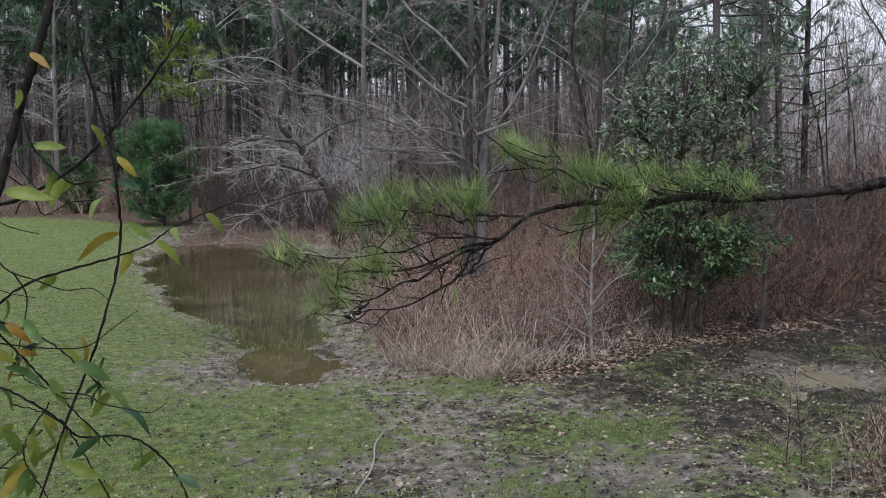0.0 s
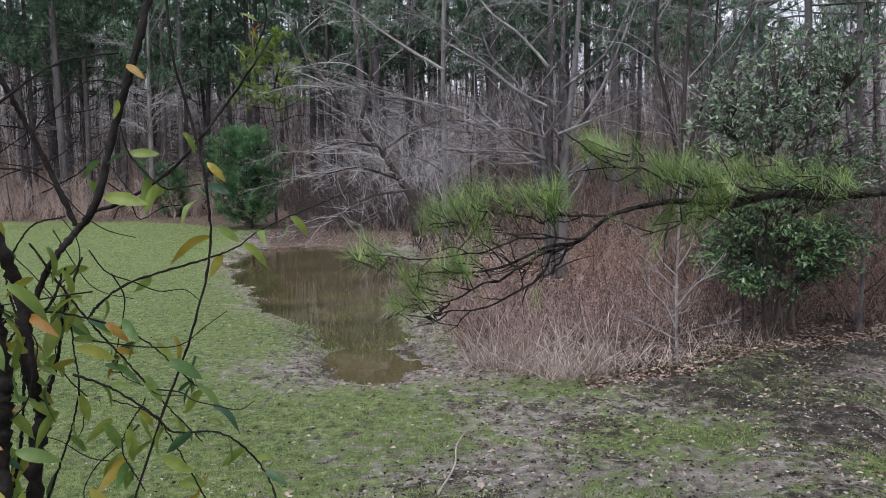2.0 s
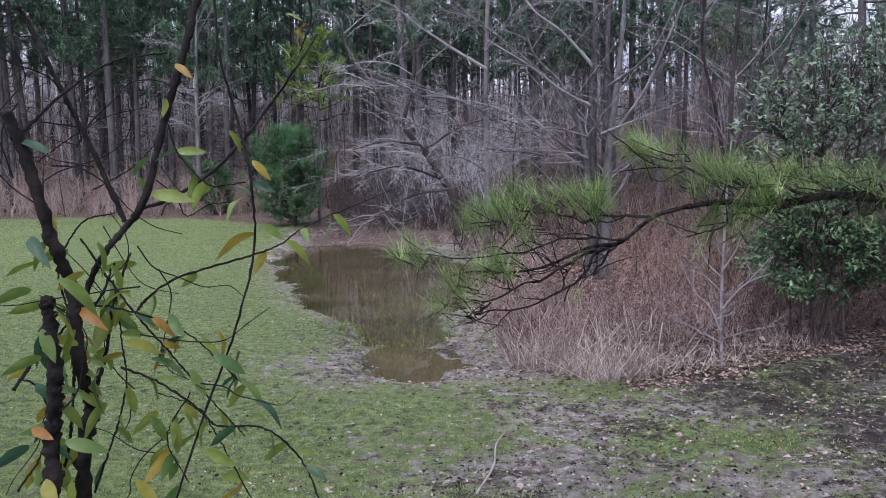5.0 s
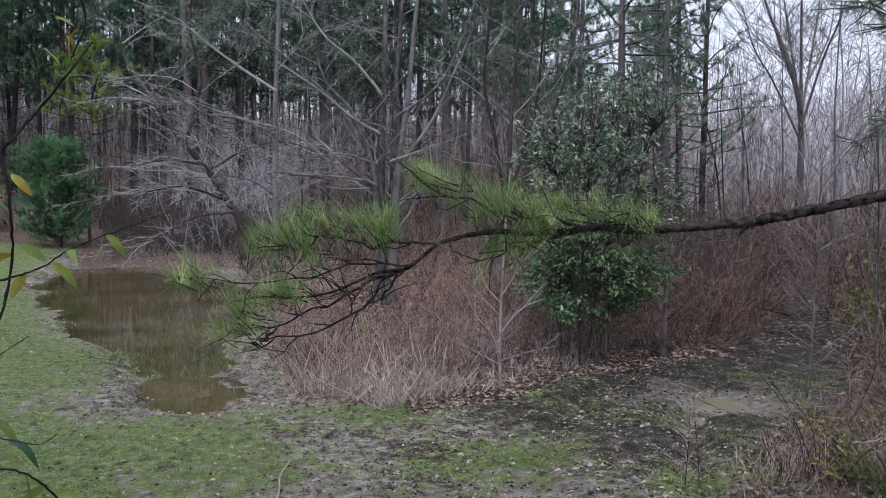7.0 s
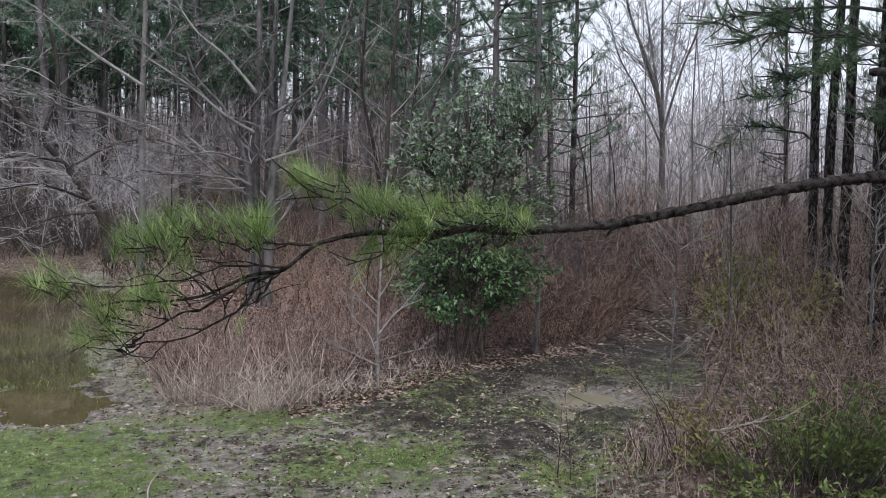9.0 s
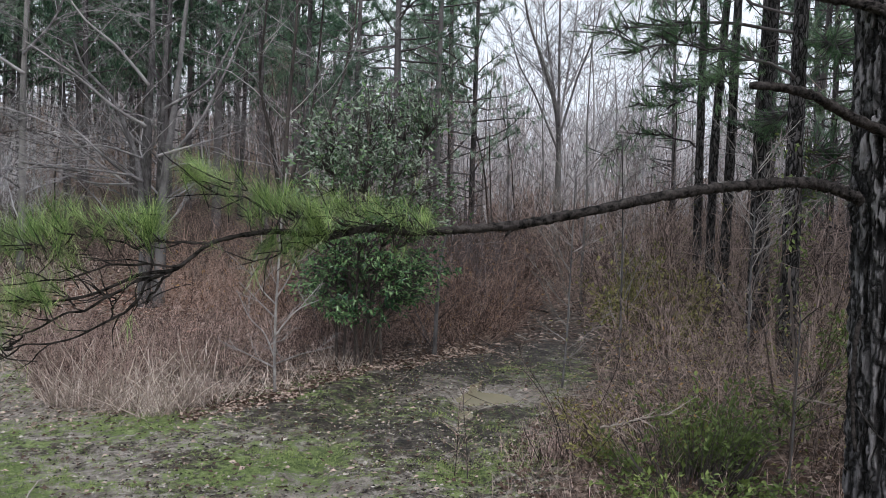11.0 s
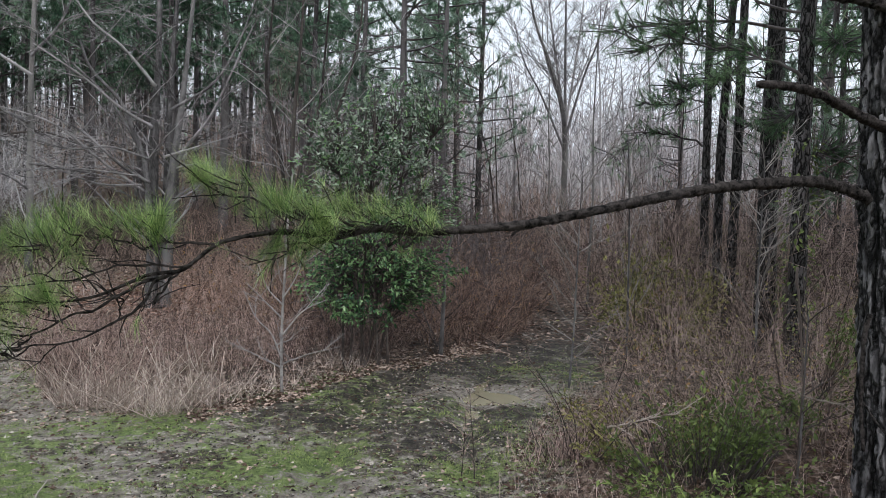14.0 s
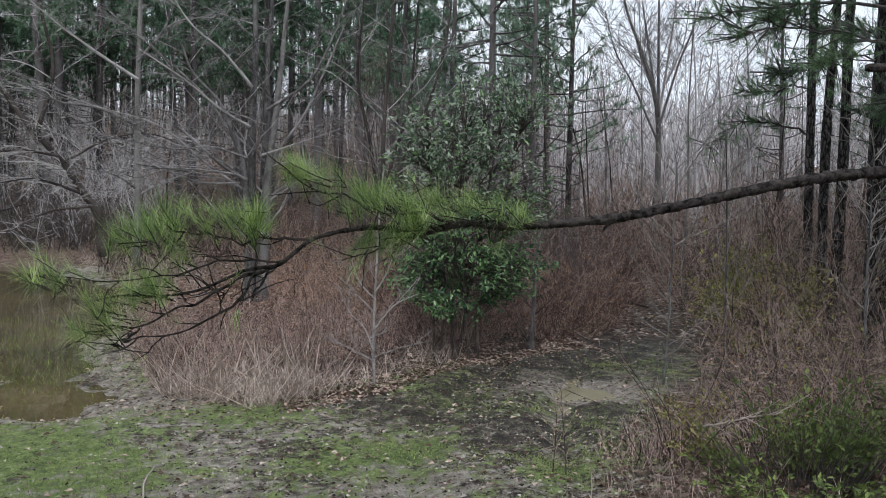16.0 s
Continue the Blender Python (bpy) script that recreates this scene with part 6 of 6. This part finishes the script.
def vine_shrub():
    rng = np.random.default_rng(111)
    bush = tagged(new("vine_shrub"), "tangled dark vine stems with yellow-green leaves", "vine")
    t = 3.0
    lines = (
        ([(24.61, 14.08), (25.2, 12.66), (26.27, 9.05), (27.53, 5.19), (29.2, -0.5), (30.34, -2.13), (31.74, -3.8), (32.92, -5.93), (33.93, -9.12)], 1.75, 0.011, 0.008),
        ([(36.01, 11.71), (35.47, 10.69), (34.05, 7.25), (32.33, 3.23), (30.46, -1.87)], 1.8, 0.006, 0.008),
        ([(36.88, 3.57), (35.91, 4.34), (33.61, 6.6), (30.73, 8.58), (27.28, 9.28)], 1.7, 0.005, 0.002),
        ([(30.34, -2.13), (29.34, -1.02), (27.87, -0.55), (25.02, 1.11), (22.64, 3.41), (20.78, 5.72), (18.61, 8.6), (17.24, 10.63)], 1.8, 0.006, 0.003),
        ([(24.11, 14.1), (24.08, 12.7), (23.77, 8.58), (22.86, 4.86), (22.09, 0.14), (22.17, -4.33), (23.63, -9.6), (25.29, -13.51), (27.61, -19.12), (28.45, -21.4)], 1.65, 0.004, 0.003),
        ([(30.11, -8.04), (29.32, -7.09), (27.35, -5.8), (22.76, -4.62), (20.38, -3.83), (18.65, -2.68), (15.23, -1.29), (11.69, 0.08)], 1.85, 0.0045, 0.001),
        ([(27.42, 4.59), (26.86, 2.6), (25.06, 0.54), (23.84, 0.46), (22.48, 0.62)], 1.7, 0.0025, 0.002),
        ([(37.06, 5.29), (36.05, 2.2), (34.93, -2.72), (33.93, -6.14), (33.74, -10.84), (33.16, -13.66), (33.68, -16.32), (34.23, -21.71)], 1.7, 0.012, 0.015),
        ([(35.4, -6.8), (35.37, -7.37), (35.2, -12.01), (35.56, -15.3), (36, -21.33)], 1.65, 0.012, 0.017),
        ([(31.2, -11.45), (28.6, -12.87), (26.19, -14.87), (25.13, -15.97), (21.93, -16.47), (19.44, -18.71), (18.01, -22.02)], 1.6, 0.003, 0.0025),
        ([(33.22, -2.83), (30.43, -7.56), (27.94, -10.96), (25.86, -13.75), (23.27, -16.85)], 1.7, 0.003, 0.002),
        ([(34.9, -9.01), (33.01, -7.32), (29.39, -8.22), (26.49, -9.92), (23.81, -12.82), (22.97, -13.47)], 1.7, 0.003, 0.0015),
        ([(37.66, -12.17), (36.27, -10.26), (34.8, -7.58), (32.46, -7.08), (31.28, -4.58)], 1.75, 0.005, 0.003),
        ([(33.16, -13.66), (31.97, -10.07), (31.44, -7.17), (30.21, -3.9)], 1.75, 0.006, 0.003),
        ([(35.63, -19.4), (34.52, -15.47), (34.07, -11.27), (34.07, -8.74)], 1.7, 0.005, 0.003),
        ([(33.27, -19.18), (31.62, -15.22), (30.91, -12.4), (31.07, -9.43), (31.35, -5.69)], 1.75, 0.003, 0.002),
        ([(26.86, -13.63), (28.49, -16.39), (27.22, -19.47)], 1.6, 0.002, 0.0015),
        ([(37.79, -18.29), (36.39, -16.53), (35.72, -13.87), (36.39, -12.01), (37.3, -11.53)], 1.7, 0.003, 0.002),
        ([(22.76, -21.5), (25.51, -16.03), (26.9, -14.38), (29.03, -13.38)], 1.62, 0.002, 0.0015),
        ([(34.16, -7.64), (34.61, -4.7), (33.12, -1.88), (31.07, -1.24)], 1.8, 0.003, 0.002),
        ([(35.43, 2.16), (34.09, 3.21), (31.36, 5), (28.58, 5.74)], 1.85, 0.002, 0.0012),
        ([(17.87, 13.56), (17.58, 11.74), (18.45, 9.51)], 1.65, 0.003, 0.002),
        ([(32.32, 0.28), (29.87, 1.69), (28.39, 3.15)], 1.85, 0.002, 0.0012),
    )
    stems = []
    for line, d, r0, r1 in lines:
        pts = smooth_line([spot(a, e, d + 0.03 * math.sin(3 * k)) for k, (a, e) in enumerate(line)], 80)
        pts = pts + rng.normal(0, 0.0007, pts.shape)
        stems.append(pts)
        rad = (0.8 if r1 > 0.012 else 0.62) * np.linspace(r0, r1, 80) * (1 + 0.35 * rng.random(80))
        part("stem", mesh_np("stem", *tube(pts, rad, 8, 0.16, rng), VINE_STEM, True), bush)
    for _ in range(26):
        p = spot(rng.uniform(24, 37), rng.uniform(-20, 6), rng.uniform(1.6, 1.95))
        d, line = unit(rng.normal(0, 1, 3) + (0, 0, 0.4)), [p]
        for _ in range(5):
            d = unit(d + rng.normal(0, 0.35, 3))
            line.append(line[-1] + d * 0.055)
        part("tendril", mesh_np("tendril", *tube(smooth_line(line, 18), np.linspace(0.0016, 0.0008, 18), 5), VINE_STEM, True), bush)
    shapes = [leaf_mesh("leaf", 0.074, 0.026, c, VINE_LEAF) for c in (0.1, 0.35, 0.7)]
    clusters = (
        [(22.97, -19.04), (23.77, -20.19), (26.58, -16.35), (22.45, -14.52), (25.07, -14.96), (26.87, -13.78), (22.77, -15.51), (25.15, -11.2), (23.41, -11.09), (25.91, -9.98), (27.33, -9.85), (29.93, -7.87), (31.28, -8.34), (31.43, -4.75), (32.49, -4.97), (34.02, -3.62)],
        [(35.31, -0.76), (36.16, -2.65), (32.5, -11.4), (29.55, -14.86), (29, -14.64), (21.5, -2.28), (22.1, -3), (21.99, 2.08), (22.23, 0.45), (22.69, -0.43), (23.46, 4.14), (29.52, 1.08), (28.78, 2.37), (27.46, 6.29), (25.82, 8.84), (26.8, 8.53), (28.65, -0.07), (33.87, -8.76), (32.24, -3.18)],
        [(33.13, -5.07), (35.44, -16.78), (36.74, -14.68), (34.84, -15.8), (34.39, -16.41), (30.63, -18.8), (27.93, -19.61), (18.93, 11.43), (19.99, 10.02), (19.32, 11.98), (17.98, 11.37), (36.17, -17.94), (35.95, -10.31), (30.37, -6.52), (29.25, -11.12), (32.21, -13.69), (28, -8.23), (33.84, -12.74), (25.97, -17.46), (35.19, -13.25)],
        [(35.86, -4.24), (35.13, -2.86), (36.29, -5.99), (34.66, -5.42), (35.83, -8.54), (34.35, -10.51), (33.29, -9.56), (36.42, -12.36), (36.97, -15.74), (35.98, -15.23), (34.55, -18.25), (32.69, -10.72), (31.83, -7.87), (30.92, -9.82), (34.8, -7.58), (26.77, -12.14), (28.49, -10.45), (29.91, -4.67), (24.77, -9.66), (24.96, -19.42)],
    )
    for c in clusters:
        for a, e in c:
            ob = part("leaf", shapes[rng.integers(3)], bush)
            p = spot(a, e, rng.uniform(1.58, 1.8))
            ob.matrix_basis = Matrix.Translation(p) @ Euler((rng.uniform(0.3, 1.3), rng.uniform(0.0, 1.2), rng.choice((0.3, 3.5)) + rng.normal(0, 0.6))).to_matrix().to_4x4() @ Matrix.Scale(rng.uniform(0.75, 1.12) * (0.6 if e > 1 else 1), 4)
    for line in stems[5:18]:
        for k in rng.integers(6, 78, 8):
            ob = part("leaf", shapes[rng.integers(3)], bush)
            ob.matrix_basis = Matrix.Translation(line[k]) @ Euler((rng.uniform(0.2, 1.4), rng.uniform(0.0, 1.3), rng.choice((0.3, 3.5)) + rng.normal(0, 0.7))).to_matrix().to_4x4() @ Matrix.Scale(rng.uniform(0.5, 0.95), 4)


vine_shrub()


# ---- odds and ends on the ground ----
def stick(label, line, r, mat=DRY_STICK):
    rng = np.random.default_rng(int(abs(line[0][0]) * 100))
    pts = smooth_line([(x, y, float(height(x, y)) + r + 0.01) for x, y in line], 20)
    tagged(new("stick", mesh_np("stick", *tube(pts, np.linspace(r, r * 0.5, 20), 8, 0.1, rng), mat, True)), label, "stick")


stick("bent dry stick lying on the muddy grass", ((-0.5, 4.25), (-0.44, 4.64), (-0.46, 5.05), (-0.42, 5.35)), 0.0075)
stick("dark fallen log beyond the track", ((6.76, 13.16), (6.92, 12.7), (7.04, 12.19)), 0.025, LIMB_BARK)


def dead_branches():
    rng = np.random.default_rng(163)
    for line, d, r, mat in (([(-33.97, -14.63), (-36.29, -13.88), (-38.94, -13.19)], 4.4, 0.006, DRY_STICK), ([(-45.74, -10.91), (-47.48, -11.51), (-49.47, -11.62)], 5.0, 0.006, DRY_STICK), ([(-45.9, -3.0), (-46.16, -6.08), (-46.53, -10.82), (-46.25, -17.5)], 5.0, 0.008, SLIM_STEM), ([(-47.02, 3.21), (-48.15, 3.93), (-49.9, 4.6)], 4.4, 0.006, SLIM_STEM)):
        pts = smooth_line(at_all(line, d), 24) + rng.normal(0, 0.004, (24, 3))
        dead = tagged(new("dead_branch"), "thin bare dead branch caught in the undergrowth", "branch", "dead branches")
        part("branch", mesh_np("branch", *tube(pts, np.linspace(r, r * 0.5, 24), 7, 0.12, rng), mat, True), dead)
        segs = []
        for k in range(3, 23, 2):
            w = unit(unit(pts[k] - pts[k - 1]) + rng.normal(0, 0.5, 3))
            segs.append((*pts[k], *(pts[k] + w * rng.uniform(0.06, 0.22)), 0.0026, 0.0012))
        part("twigwork", mesh_np("twigwork", *sticks(segs), mat), dead, "", "stuff")


dead_branches()


def brambles():
    rng = np.random.default_rng(121)
    for line, d in (([(-31.18, -16.17), (-30.56, -13.98), (-29.16, -11.79), (-27.18, -9.96), (-24.38, -8.49)], 5.6), ([(-31.97, -17.2), (-31.16, -15.06), (-29.95, -12.51), (-28.36, -10.29), (-27.94, -9.14)], 5.5), ([(-32.56, -18.23), (-31.94, -16.11), (-31.51, -13.91), (-30.32, -12.1)], 5.4), ([(-30.47, -18.44), (-28.86, -15.61), (-27.65, -13.99), (-24.46, -12.81)], 5.5),
                    ([(-33.45, -16.69), (-35.59, -14.29), (-39.1, -13.38), (-41.78, -12.96)], 5.2), ([(-33.03, -14.53), (-34.44, -11.8), (-35.44, -8.34), (-35.54, -5.3)], 6.2), ([(-24.58, -18.88), (-24.45, -16.65), (-24.21, -14.37), (-24.06, -12.44)], 5.2), ([(-23.57, -18.94), (-23.73, -16.69), (-23.84, -13.62)], 5.2)):
        pts = smooth_line(at_all(line, d), 30)
        cane = tagged(new("bramble_cane"), "thin dark arching bramble cane", "bramble", "bramble canes")
        part("cane", mesh_np("cane", *tube(pts, np.linspace(0.0042, 0.0014, 30), 6, 0.1, rng), BROWN_BARK, True), cane)
        segs = []
        for k in range(4, 29):
            w = unit(unit(pts[k] - pts[k - 1]) + rng.normal(0, 0.7, 3))
            segs.append((*pts[k], *(pts[k] + w * rng.uniform(0.05, 0.2)), 0.002, 0.001))
        part("twigwork", mesh_np("twigwork", *sticks(segs), BRUSH), cane, "", "stuff")


brambles()
